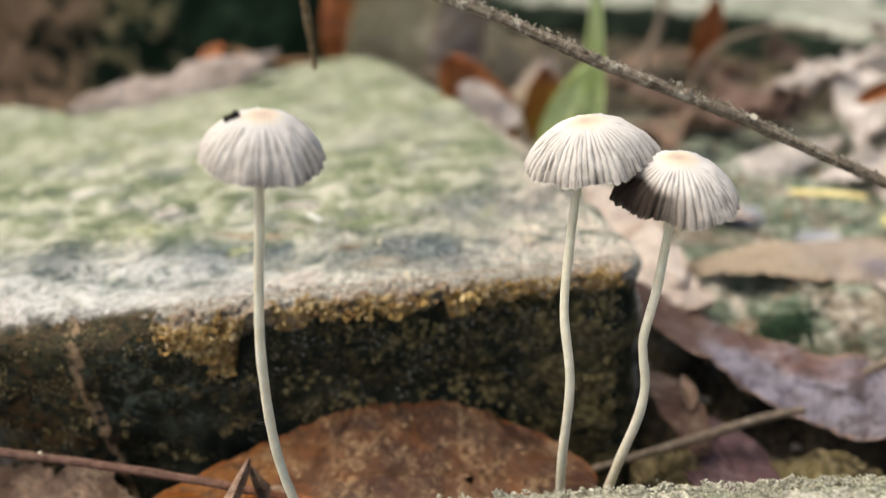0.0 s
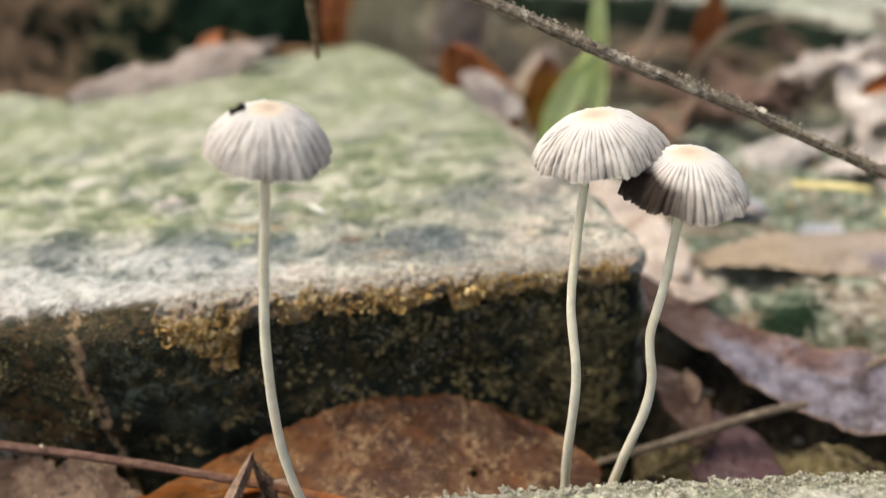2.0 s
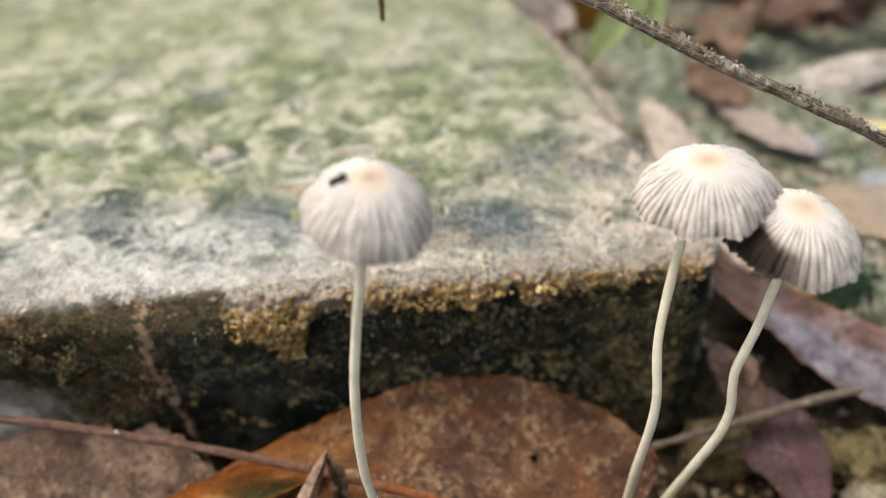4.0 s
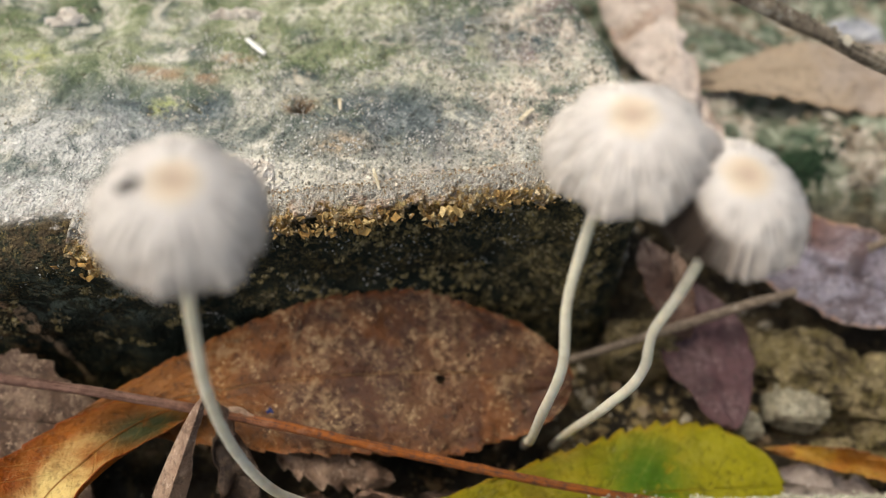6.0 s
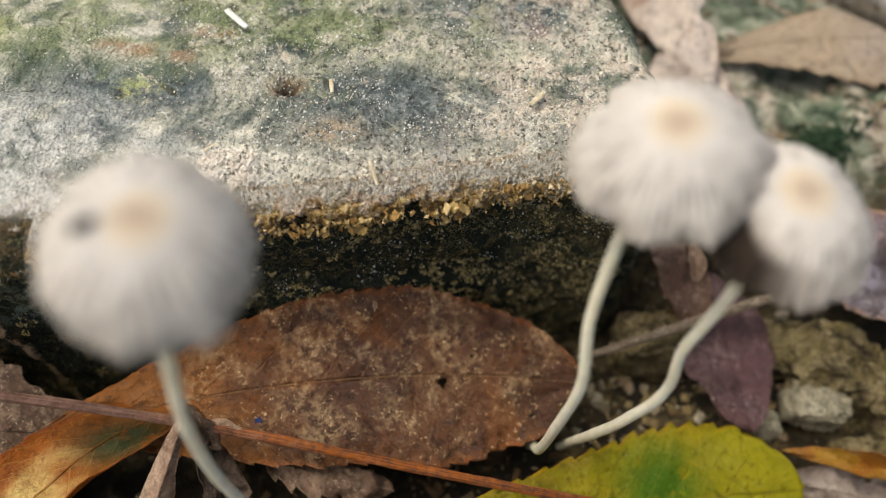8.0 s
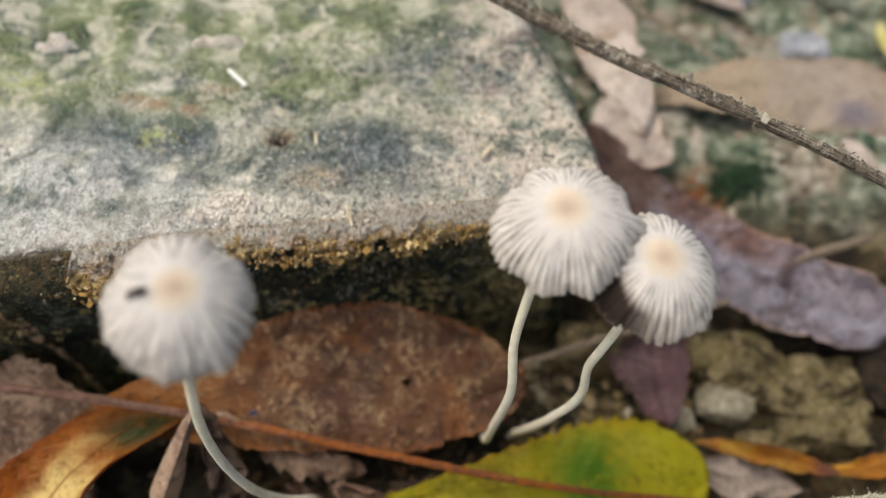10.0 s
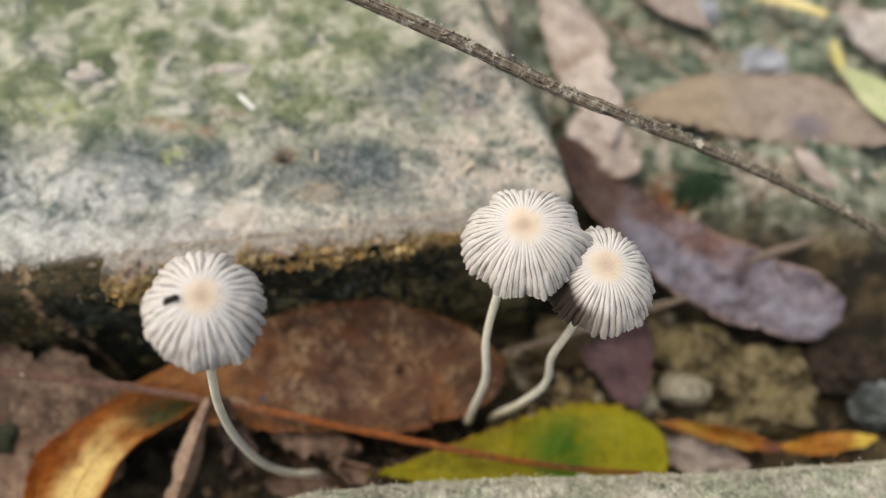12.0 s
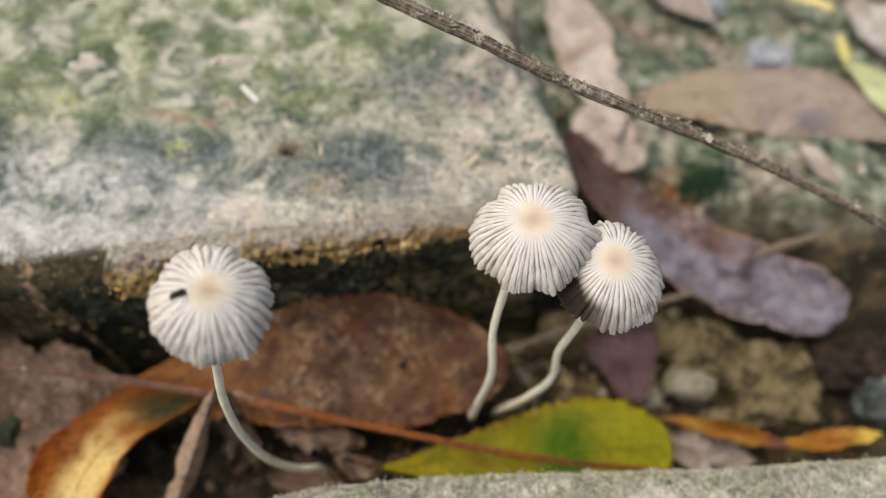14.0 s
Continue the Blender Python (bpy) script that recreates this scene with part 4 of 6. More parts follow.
v, f = chips(np.stack([sx, sy, brick_top(sx, sy) + 0.008], -1), 0.011 + 0.024 * rng.random(len(sx)) ** 3, 0.7, 6)
GRAIN = pieces("sand_grains", [(0.0, (0.22, 0.19, 0.14)), (0.35, (0.4, 0.35, 0.26)), (0.7, (0.56, 0.5, 0.4)), (1.0, (0.78, 0.75, 0.7))], 0.85, (0.2, 0.19, 0.16))
tagged(new("sand", mesh_from("sand", v, f, GRAIN, flat=True)), "loose pale sand grains scattered on the brick", "sand", kind="stuff")

# pale mineral grains that glint on the bare part of the top
pr = np.random.default_rng(64)
n = 26000
sx = pr.uniform(-5.2, 2.6, n)
sy = 9.62 + 0.19 * sx + 3.2 * pr.random(n) ** 1.5
keep = (sx < 2.5 - 0.28 * np.clip(sy - 10.6, 0, 9)) & (rough_noise(np.stack([sx, sy, 0 * sx], -1), 0.35, 65) + 0.6 * rough_noise(np.stack([sx, sy, 0 * sx], -1), 1.2, 66) > -0.15 + 0.75 * smooth(-1.2, -3.0, sx))
sx, sy = sx[keep], sy[keep]
v, f = chips(np.stack([sx, sy, brick_top(sx, sy) + 0.004], -1), 0.006 + 0.02 * pr.random(len(sx)) ** 2.5, 0.8, 67)
MINERAL = pieces("mineral_layer", [(0.0, (0.2, 0.2, 0.19)), (0.3, (0.5, 0.49, 0.46)), (0.6, (0.76, 0.74, 0.7)), (1.0, (0.9, 0.89, 0.87))], 0.6, (0.22, 0.23, 0.23))
part("mineral_layer", mesh_from("mineral_layer", v, f, MINERAL, flat=True), brick, "pale glinting grains on the weathered top", "stuff")

# front slab under the camera, its far edge in view
slab_outline = [(-4, -6), (24, -4), (24, 8.4), (12, 7.65), (7, 7.2), (4.4, 6.9), (1.5, 6.71), (0.3, 6.58), (-0.6, 6.45), (-1.25, 6.22), (-1.7, 5.75), (-2.0, 5.0), (-2.7, 2)]
SLAB_X, SLAB_Y = [-1.7, -1.25, -0.6, 0.3, 1.5, 4.4, 7, 12], [5.75, 6.22, 6.45, 6.58, 6.71, 6.9, 7.2, 7.65]
slab = thing("stone_slab", (0, 2, -1.5), "pale grey-green stone slab furred with fine lichen", "slab")
v, f = stone_shape(slab_outline, -1.7, 1.55, (3.0, 3.0), 1400, (-2.5, 8.5, 5.5, 8), 24, 50, 0.16, 0.03, 0.4, 31)
part("body", mesh_from("slab_body", v, f, SLAB), slab)
n = 15000
sx = rng.uniform(-1.6, 7.5, n)
sy = np.interp(sx, SLAB_X, SLAB_Y) + 0.01 - 0.8 * rng.random(n) ** 2.2
clump = smooth(-0.1, 0.5, rough_noise(np.stack([sx, sy, 0 * sx], -1), 0.12, 44))
v, f = chips(np.stack([sx, sy, 1.51 + 0.06 * clump * rng.random(n)], -1), 0.007 + 0.02 * rng.random(n) ** 2.5, 0.9, 8)
ex = rng.uniform(-1.6, 7.5, 1500)
ey2 = np.interp(ex, SLAB_X, SLAB_Y) - 0.02 - 0.3 * rng.random(1500) ** 2
v2, f2 = chips(np.stack([ex, ey2, 1.51 + 0.03 * rng.random(1500)], -1), 0.01 + 0.014 * rng.random(1500) ** 2, 0.9, 48)
tr = np.random.default_rng(71)
tx = np.repeat(tr.uniform(-1.6, 7.5, 700), 26)
ty = np.interp(tx, SLAB_X, SLAB_Y) - np.repeat(0.45 * tr.random(700) ** 1.6, 26)
tall = np.repeat(0.03 + 0.1 * tr.random(700) ** 2, 26)
lift = tr.random(len(tx))
v3, f3 = chips(np.stack([tx + tr.normal(0, 0.035, len(tx)) * (1.2 - lift), ty + tr.normal(0, 0.03, len(tx)) * (1.2 - lift), 1.5 + tall * lift], -1), 0.008 + 0.016 * tr.random(len(tx)), 0.9, 72)
v, f, _ = join((v, f), (v2, f2), (v3, f3))
FUR = pieces("lichen_fur", [(0.0, (0.34, 0.355, 0.25)), (0.3, (0.5, 0.49, 0.38)), (0.7, (0.64, 0.615, 0.51)), (1.0, (0.74, 0.71, 0.62))])
part("lichen_fur", mesh_from("slab_fur", v, f, FUR, flat=True), slab, "granular pale lichen along the edge", "stuff")

# stones behind
back_dark = thing("dark_stone", (-14, 32, -0.2), "black-green mossy stone block with ochre patches", "stone")
v, f = stone_shape([(-34, 26), (-16, 26.5), (-8, 27.0), (-3.4, 27.5), (-2.6, 29), (-3, 36), (-16, 38), (-34, 37)], -0.6, 6.0, (-16, 32), 420, None, 40, 30, 0.7, 0.22, 2.2, 51)
part("body", mesh_from("dark_stone_body", v, f, DARKSTONE), back_dark)
back_pale = thing("pale_stone", (14, 42, -0.2), "pale weathered stone slab with a dark green-black front face", "stone")
v, f = stone_shape([(1.5, 41), (6.3, 37.6), (10.2, 33.6), (12.0, 29.8), (13.5, 25.5), (20, 22), (34, 20), (38, 60), (18, 64), (0, 60)], -0.6, 1.75, (17, 46), 420, None, 30, 30, 0.35, 0.12, 1.6, 53)
part("body", mesh_from("pale_stone_body", v, f, PALESTONE), back_pale)


def pebble(name, at, size, skin, label, seed, squash=(1, 1, 1), category="pebble"):
    bm = bmesh.new()
    bmesh.ops.create_icosphere(bm, subdivisions=5, radius=1.0)
    v = np.array([p.co for p in bm.verts])
    faces = [[q.index for q in g.verts] for g in bm.faces]
    bm.free()
    k = 1 + 0.42 * fbm(v, 0.9, 5, seed, 0.6) + 0.17 * fbm(v, 0.3, 4, seed + 3, 0.65)
    v = np.tanh(v * k[:, None] * 1.1) * 1.05 * np.asarray(squash) * size + np.asarray(at)
    return solo(name, mesh_from(name, v, faces, skin), label, category)


pebble("pebble", (5.02, 9.0, -1.08), 0.41, WHITESTONE, "chalky cream pebble half sunk in the soil", 1, (1, 0.8, 0.7))
pebble("pebble", (4.35, 8.75, -1.15), 0.22, WHITESTONE, "small pale pebble on damp soil", 2, (1, 0.9, 0.8))
pebble("pebble", (6.95, 15.15, 0.15), 0.38, BLUESTONE, "pale blue-grey pebble lying on mossy soil", 3, (1.2, 0.9, 0.36))
pebble("pebble", (5.85, 16.5, 0.15), 0.4, BLUESTONE, "blue-grey stone half sunk in mossy soil", 33, (1.2, 0.8, 0.5))
pebble("pebble", (3.6, 15.15, 0.25), 0.24, BLUESTONE, "small blue-grey pebble on mossy soil", 4, (1, 0.8, 0.6))
pebble("pebble", (8.15, 8.8, -0.95), 0.52, DARKPEBBLE, "blue-grey stone in the dark gap", 5, (1, 0.8, 0.6))
pebble("pebble", (-5.3, 7.6, -0.45), 0.3, GREENPEBBLE, "dark greenish pebble on rotting leaves", 31, (0.8, 1, 0.8))
pebble("stone_lump", (6.2, 9.3, -1.25), 1.0, OLIVESTONE, "rough olive-brown lump of stone in soil", 6, (1.05, 0.62, 0.6), "stone")
pebble("stone_lump", (4.7, 9.75, -1.1), 0.7, OLIVESTONE, "olive-brown crumbly stone beside the brick", 7, (0.8, 0.6, 0.6), "stone")
pebble("stone_lump", (5.35, 9.55, -1.05), 0.62, OLIVESTONE, "mossy olive lump of stone on dark soil", 16, (1.0, 0.8, 0.75), "stone")
pebble("stone_lump", (6.5, 8.75, -1.15), 0.7, OLIVESTONE, "olive-brown pitted stone beside a pale pebble", 17, (1.2, 0.7, 0.6), "stone")
pebble("stone_lump", (5.6, 8.35, -1.3), 0.42, OLIVESTONE, "small olive stone among leaf scraps", 18, (1.2, 0.8, 0.6), "stone")
# added lump; its dark tone stands for brown litter and the gap's shade
pebble("stone_lump", (7.7, 9.5, -1.15), 0.7, GAPSTONE, "dark brown lump put in for dark litter in the shaded gap", 19, (1.1, 0.8, 0.7), "stone")
pebble("stone_lump", (3.05, 9.75, -1.0), 0.75, OLIVESTONE, "dark crumbly stone against the brick", 8, (0.7, 0.5, 0.9), "stone")
MOSS = plain("dark_moss", (0.018, 0.045, 0.025), (0.055, 0.11, 0.055), 0.95, 9.0, 0.0, 0.001)
moss = thing("moss_tuft", (5.44, 12.36, 0.0), "dark green ragged tuft of moss on soil", "moss")
mr = np.random.default_rng(91)
mo = mr.normal(0, 1, (900, 2)) * (0.22, 0.16)
mo = mo[rough_noise(np.column_stack([mo, mo[:, :1] * 0]), 0.22, 8) > -0.2] + (5.44, 12.36)
mz = ground_height(mo[:, 0], mo[:, 1]) + 0.14 * mr.random(len(mo)) * np.exp(-((mo - (5.44, 12.36)) ** 2).sum(1) / 0.15)
v, f = chips(np.column_stack([mo, mz + 0.02]), 0.02 + 0.045 * mr.random(len(mo)), 0.7, 92)
part("cushion", mesh_from("moss_cushion", v, f, MOSS, flat=True), moss, kind="stuff")


# ---- mushrooms ----
def cap_mesh(name, apex, radius, height, axis, pleats, seed, skin, relief):
    """Thin pleated dome with a dimpled disc and a ragged rim, as one closed skin."""
    r = np.random.default_rng(seed)
    nt, nr = pleats * 10, 44
    th = np.linspace(0, 2 * np.pi, nt, endpoint=False)
    q = np.stack([np.cos(th) * 3, np.sin(th) * 3, 0 * th], -1)
    phase = pleats * th + 2.0 * fbm(q, 1.0, 3, seed)
    s = np.linspace(0, 1, nr)[:, None]
    q3 = np.stack(np.broadcast_arrays(3 * np.cos(th)[None], 3 * np.sin(th)[None], 2.0 * s), -1)
    wave = phase[None] + (1.1 * rough_noise(q3, 0.5, seed + 30) + 0.5 * rough_noise(q3 * (1, 1, 2.5), 0.22, seed + 31)) * smooth(0.2, 0.8, s)
    half = smooth(0.1, 0.35, rough_noise(q, 0.5, seed + 33))[None] * smooth(0.45, 0.75, s)
    groove = np.abs(np.sin(0.5 * wave)) ** 0.5
    groove = groove * (1 - 0.55 * half * (1 - np.abs(np.sin(0.5 * wave + np.pi / 2)) ** 0.5) ** 0.6)
    groove = np.clip(groove * (0.8 + 0.4 * rough_noise(q3, 0.4, seed + 2)), 0, 1.2)
    ridge2 = 2 * groove - 1.2 + 0.3 * rough_noise(q3 * (1, 1, 0.6), 0.11, seed + 4) + 0.25 * rough_noise(q3, 0.3, seed + 41)
    ridge = ridge2[-1]
    reach = 1 + 0.06 * fbm(q, 1.1, 3, seed + 7) + 0.014 * ridge + 0.022 * rough_noise(q, 0.12, seed + 9) - 0.05 * smooth(0.55, 0.8, rough_noise(q, 0.2, seed + 10))
    flare = 1.2
    a = s * flare
    rr = radius * (np.sin(a) / np.sin(flare)) * (1 + (reach - 1)[None] * s**2)
    zz = height * (np.cos(a) - 1) / (1 - np.cos(flare)) - 0.012 * np.exp(-((s / 0.1) ** 2))
    wander = 1 + 0.35 * rough_noise(np.stack(np.broadcast_arrays(3 * np.cos(th)[None], 3 * np.sin(th)[None], 3.0 * s), -1), 0.35, seed + 20)
    depth = relief * radius * smooth(0.13, 0.42, s) * (1 - 0.55 * smooth(0.88, 1.0, s)) * wander
    lift = depth * ridge2
    lobes = 0.05 * radius * rough_noise(q, 1.1, seed + 12)[None] * s**2
    rr = rr + lift * np.sin(a) + lobes
    zz = zz + lift * np.cos(a) * 0.8 + 0.04 * rough_noise(q * 0.6, 0.9, seed + 3)[None] * s**3 - 0.03 * np.abs(rough_noise(q, 0.16, seed + 15))[None] * smooth(0.9, 1.0, s)
    z_axis = np.asarray(axis, float) / np.linalg.norm(axis)
    x_axis = np.cross([0, 1.0, 0], z_axis)
    x_axis /= np.linalg.norm(x_axis)
    y_axis = np.cross(z_axis, x_axis)
    def lay(rad, up):
        return (rad * np.cos(th))[..., None] * x_axis + (rad * np.sin(th))[..., None] * y_axis + up[..., None] * z_axis + np.asarray(apex, float)
    outer = lay(rr, zz)
    inner = lay(np.maximum(rr - 0.022, 0.0005) * (1 - 0.01), zz - 0.022 * (1 - s * 0.8))
    uv = np.stack(np.broadcast_arrays((th / (2 * np.pi))[None], s), -1).reshape(-1, 2)
    faces = [g[::-1] for g in grid_faces(nr, nt, True)] + grid_faces(nr, nt, True, nr * nt)
    last = (nr - 1) * nt
    faces += [(last + j, nr * nt + last + j, nr * nt + last + (j + 1) % nt, last + (j + 1) % nt)[::-1] for j in range(nt)]
    deep = np.stack(np.broadcast_arrays(np.clip(groove, 0, 1), s), -1).reshape(-1, 2)
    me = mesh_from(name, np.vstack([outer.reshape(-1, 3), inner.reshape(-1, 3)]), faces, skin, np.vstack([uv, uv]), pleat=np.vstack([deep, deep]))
    # gills: thin dark blades hanging under the dome
    gv, gf = [], []
    for k in range(pleats // 2):
        t = 2 * np.pi * k / (pleats // 2) + 0.04 * r.standard_normal()
        w = 0.006
        for m in range(9):
            u = 0.2 + 0.72 * m / 8
            aa = u * 1.2
            ra, za = radius * np.sin(aa) / np.sin(1.2) * 0.93, height * (np.cos(aa) - 1) / (1 - np.cos(1.2)) - 0.03
            low = za - 0.07 * np.sin(np.pi * m / 8) ** 0.6 - 0.005
            for side in (-w, w):
                for up in (za, low):
                    gv.append(np.asarray(apex) + x_axis * (ra * np.cos(t) - side * np.sin(t)) + y_axis * (ra * np.sin(t) + side * np.cos(t)) + z_axis * up)
        b = k * 36
        for m in range(8):
            i = b + m * 4
            gf += [(i, i + 1, i + 5, i + 4), (i + 2, i + 6, i + 7, i + 3), (i + 1, i + 3, i + 7, i + 5)]
    return me, mesh_from(name + "_gills", gv, gf, GILL, flat=True)


def mushroom(apex, radius, height, axis, stem, stem_radius, pleats, seed, skin, label, relief=0.025):
    m = thing("mushroom", stem[0], label, "mushroom", "pleated mushrooms in the gap")
    v, f, uv = tube(stem, stem_radius, 110, 16, 0.06, seed, 0.25)
    part("stem", mesh_from("mushroom_stem", v, f, STEM, uv), m, "slender curved translucent white stem")
    me, gills = cap_mesh("mushroom_cap", apex, radius, height, axis, pleats, seed, skin, relief)
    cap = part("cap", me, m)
    part("gills", gills, cap, "dark thin gills")
    return m


mushroom((1.7, 8.4, 4.62), 0.63, 0.42, (-0.12, -0.1, 1), [(1.5, 8.5, -1.5), (1.46, 8.25, -0.75), (1.44, 7.98, -0.1), (1.45, 7.82, 0.94), (1.53, 7.84, 1.95), (1.48, 8.04, 2.72), (1.55, 8.25, 3.4), (1.63, 8.38, 4.0), (1.68, 8.42, 4.58)], [0.049, 0.053, 0.05, 0.047, 0.042], 52, 5, CAP, "small pale grey mushroom with a cream-centred pleated cap")
mushroom((2.56, 8.18, 4.29), 0.6, 0.43, (0.02, -0.12, 1), [(1.88, 8.5, -1.5), (1.89, 8.3, -0.75), (1.93, 8.1, 0.0), (2.06, 7.95, 0.75), (2.16, 7.92, 1.12), (2.27, 7.9, 1.52), (2.32, 7.93, 1.87), (2.29, 7.96, 2.2), (2.29, 7.99, 2.44), (2.4, 8.06, 2.91), (2.5, 8.14, 3.55), (2.55, 8.17, 3.9), (2.58, 8.2, 4.25)], [0.049, 0.053, 0.05, 0.047, 0.042], 48, 9, CAP_DARK_FLANK, "small pale grey mushroom, one flank of its cap browned")
mushroom((-1.1, 7.24, 5.1), 0.55, 0.385, (0.17, -0.12, 1), [(-0.68, 7.25, -0.75), (-0.69, 7.13, -0.1), (-0.95, 7.0, 0.35), (-1.22, 6.95, 0.95), (-1.4, 7.0, 1.75), (-1.41, 7.04, 2.75), (-1.35, 7.13, 3.5), (-1.24, 7.21, 4.3), (-1.14, 7.25, 5.06)], [0.049, 0.052, 0.049, 0.046, 0.041], 33, 14, CAP, "small pale grey mushroom with a dark crumb on its cap", 0.024)
bug_at = np.array([(-1.375, 7.18, 5.062), (-1.335, 7.19, 5.075), (-1.415, 7.165, 5.04)])
v, f = chips(bug_at + (0.025, 0.0, 0.04), [0.06, 0.05, 0.045], 0.9, 12)
v2, f2 = chips(np.array([(-1.55, 8.11, 0.14), (-1.52, 8.1, 0.14)]), [0.055, 0.05], 0.7, 29)
solo("blue_crumb", mesh_from("blue_crumb", v2, f2, plain("blue_crumb_skin", (0.01, 0.025, 0.12), (0.03, 0.06, 0.25), 0.6, 9.0), flat=True), "tiny dark blue crumb lying on a brown leaf", "crumb")
solo("dark_crumb", mesh_from("dark_crumb", v, f, plain("black_crumb", (0.008, 0.007, 0.006), (0.05, 0.04, 0.03), 0.7, 9.0), flat=True), "tiny black crumb of soil stuck on a mushroom cap", "crumb")


# ---- leaves ----
def leaf(name, base, tip, width, up, skin, label, peak=0.5, blunt=0.75, bend=0.0, sway=0.0, curl=0.0, fold=0.0, twist=0.0, teeth=0, tooth=0.1, ripple=0.05, holes=(), stalk=None, stalk_skin=None, seed=0, rib=0.013, torn=0.0, fine=0):
    """A leaf from its stalk end to its tip. peak: where it is broadest; curl: how far its sides roll up, in radians."""
    base, tip, up = (np.asarray(a, float) for a in (base, tip, up))
    along = tip - base
    length = np.linalg.norm(along)
    e1 = along / length
    n0 = up - (up @ e1) * e1
    n0 /= np.linalg.norm(n0)
    e2 = np.cross(n0, e1)
    nu, nv = max(61, teeth * 8 + 1) * (1 + fine), 29 + 36 * fine
    u, v = np.linspace(0, 1, nu)[:, None], np.linspace(-1, 1, nv)[None]
    p = np.log(0.5) / np.log(peak)
    w = np.sin(np.pi * np.clip(u, 1e-4, 1) ** p) ** blunt
    w = 0.5 * width * np.maximum(w, 0.012)
    edge = 1.0
    if teeth:
        edge = 1 - tooth * (1 - (u * teeth + 0.25 * np.sin(9 * u)) % 1.0) * smooth(0.0, 0.12, u)
    q = np.stack(np.broadcast_arrays(u * length, v * 0.5 * width + 40 * seed, 0 * u + seed), -1)
    if torn:
        edge = edge * (1 - torn * np.clip(fbm(q * (1, 0, 1) + np.sign(v)[..., None] * 7.0, 0.5, 4, seed + 3), 0, 1))
    lat = v * w * (1 + (edge - 1) * np.abs(v) ** 3)
    ang = lat / (0.5 * width) * (abs(curl) + 1e-4)
    rad = 0.5 * width / (abs(curl) + 1e-4)
    side, lift = rad * np.sin(ang), np.sign(curl) * rad * (1 - np.cos(ang)) + fold * np.abs(lat)
    lift = lift + ripple * fbm(q, 0.9, 4, seed) * (0.35 + np.abs(v)) + 0.3 * ripple * fbm(q, 0.3, 2, seed + 4)
    tw = twist * (u - 0.5)
    s2, l2 = side * np.cos(tw) - lift * np.sin(tw), side * np.sin(tw) + lift * np.cos(tw)
    arch = 4 * u * (1 - u)
    mid = base + along * u[..., None][:, 0] + n0 * (bend * arch) + e2 * (sway * arch)
    pos = mid[:, None] + e2 * s2[..., None] + n0 * l2[..., None]
    du, dv = np.gradient(pos, axis=0), np.gradient(pos, axis=1)
    nrm = np.cross(du, dv)
    nrm /= np.linalg.norm(nrm, axis=-1)[..., None] + 1e-9
    nrm *= np.sign((nrm @ n0).mean())
    thick = 0.013
    uv = np.stack(np.broadcast_arrays(u, (v + 1) / 2), -1).reshape(-1, 2)
    count = nu * nv
    faces = grid_faces(nu, nv)
    if holes:
        flat = uv * (length, width)
        centre = np.array([flat[list(g)].mean(0) for g in faces])
        gone = np.zeros(len(faces), bool)
        for hu, hv, hr in holes:
            off = centre - (hu * length, hv * width)
            gone |= np.hypot(off[:, 0], off[:, 1]) < hr * (1 + 0.25 * np.sin(3 * np.arctan2(off[:, 1], off[:, 0])))
        faces = [g for g, k in zip(faces, gone) if not k]
    seen = {}
    for g in faces:
        for a, b in zip(g, g[1:] + g[:1]):
            seen[(a, b)] = True
    rims = [(b, a, a + count, b + count) for a, b in seen if (b, a) not in seen]
    allf = faces + [tuple(i + count for i in g)[::-1] for g in faces] + rims
    top, low = pos.reshape(-1, 3), (pos - nrm * thick).reshape(-1, 3)
    ob = thing(name, base, label, "leaf")
    part("blade", mesh_from(name + "_blade", np.vstack([top, low]), allf, skin, np.vstack([uv, uv])), ob)
    ribline = pos[:, nv // 2] + nrm[:, nv // 2] * (0.15 * rib)
    k = np.linspace(0, nu - 1, 12).astype(int)
    v3, f3, uv3 = tube(ribline[k], [rib, 0.8 * rib, 0.25 * rib], 50, 8)
    part("midrib", mesh_from(name + "_midrib", v3, f3, stalk_skin or skin, uv3), ob)
    if stalk is not None:
        v3, f3, uv3 = tube([base + 0.02 * e1, *stalk], [rib, 1.3 * rib, 1.5 * rib], 40, 10, 0.08, seed)
        part("leaf_stalk", mesh_from(name + "_stalk", v3, f3, stalk_skin or skin, uv3), ob)
    return ob


BROWN = leaf_skin("brown_leaf", (0.062, 0.02, 0.0075), (0.105, 0.039, 0.013), (0.24, 0.068, 0.008), (0.26, 0.16, 0.08), 0.5, 0.6, 0.55, (0.4, 0.28, 0.16), stem_end=(0.215, 0.072, 0.007), veins=0.15, blot=(0.15, 0.05, 0.01), rough=0.42, gloss=0.42)
AMBER = leaf_skin("amber_leaf", (0.24, 0.05, 0.003), (0.28, 0.08, 0.005), (0.2, 0.032, 0.004), (0.6, 0.42, 0.15), 0.5, 0.25, 0.1, (0.6, 0.45, 0.22), stem_end=(0.22, 0.066, 0.006), rough=0.45, gloss=0.2, band=(0.56, 0.36, (0.62, 0.46, 0.18)), stain=(0.17, 0.64, 0.15, 0.6, (0.022, 0.03, 0.01)))
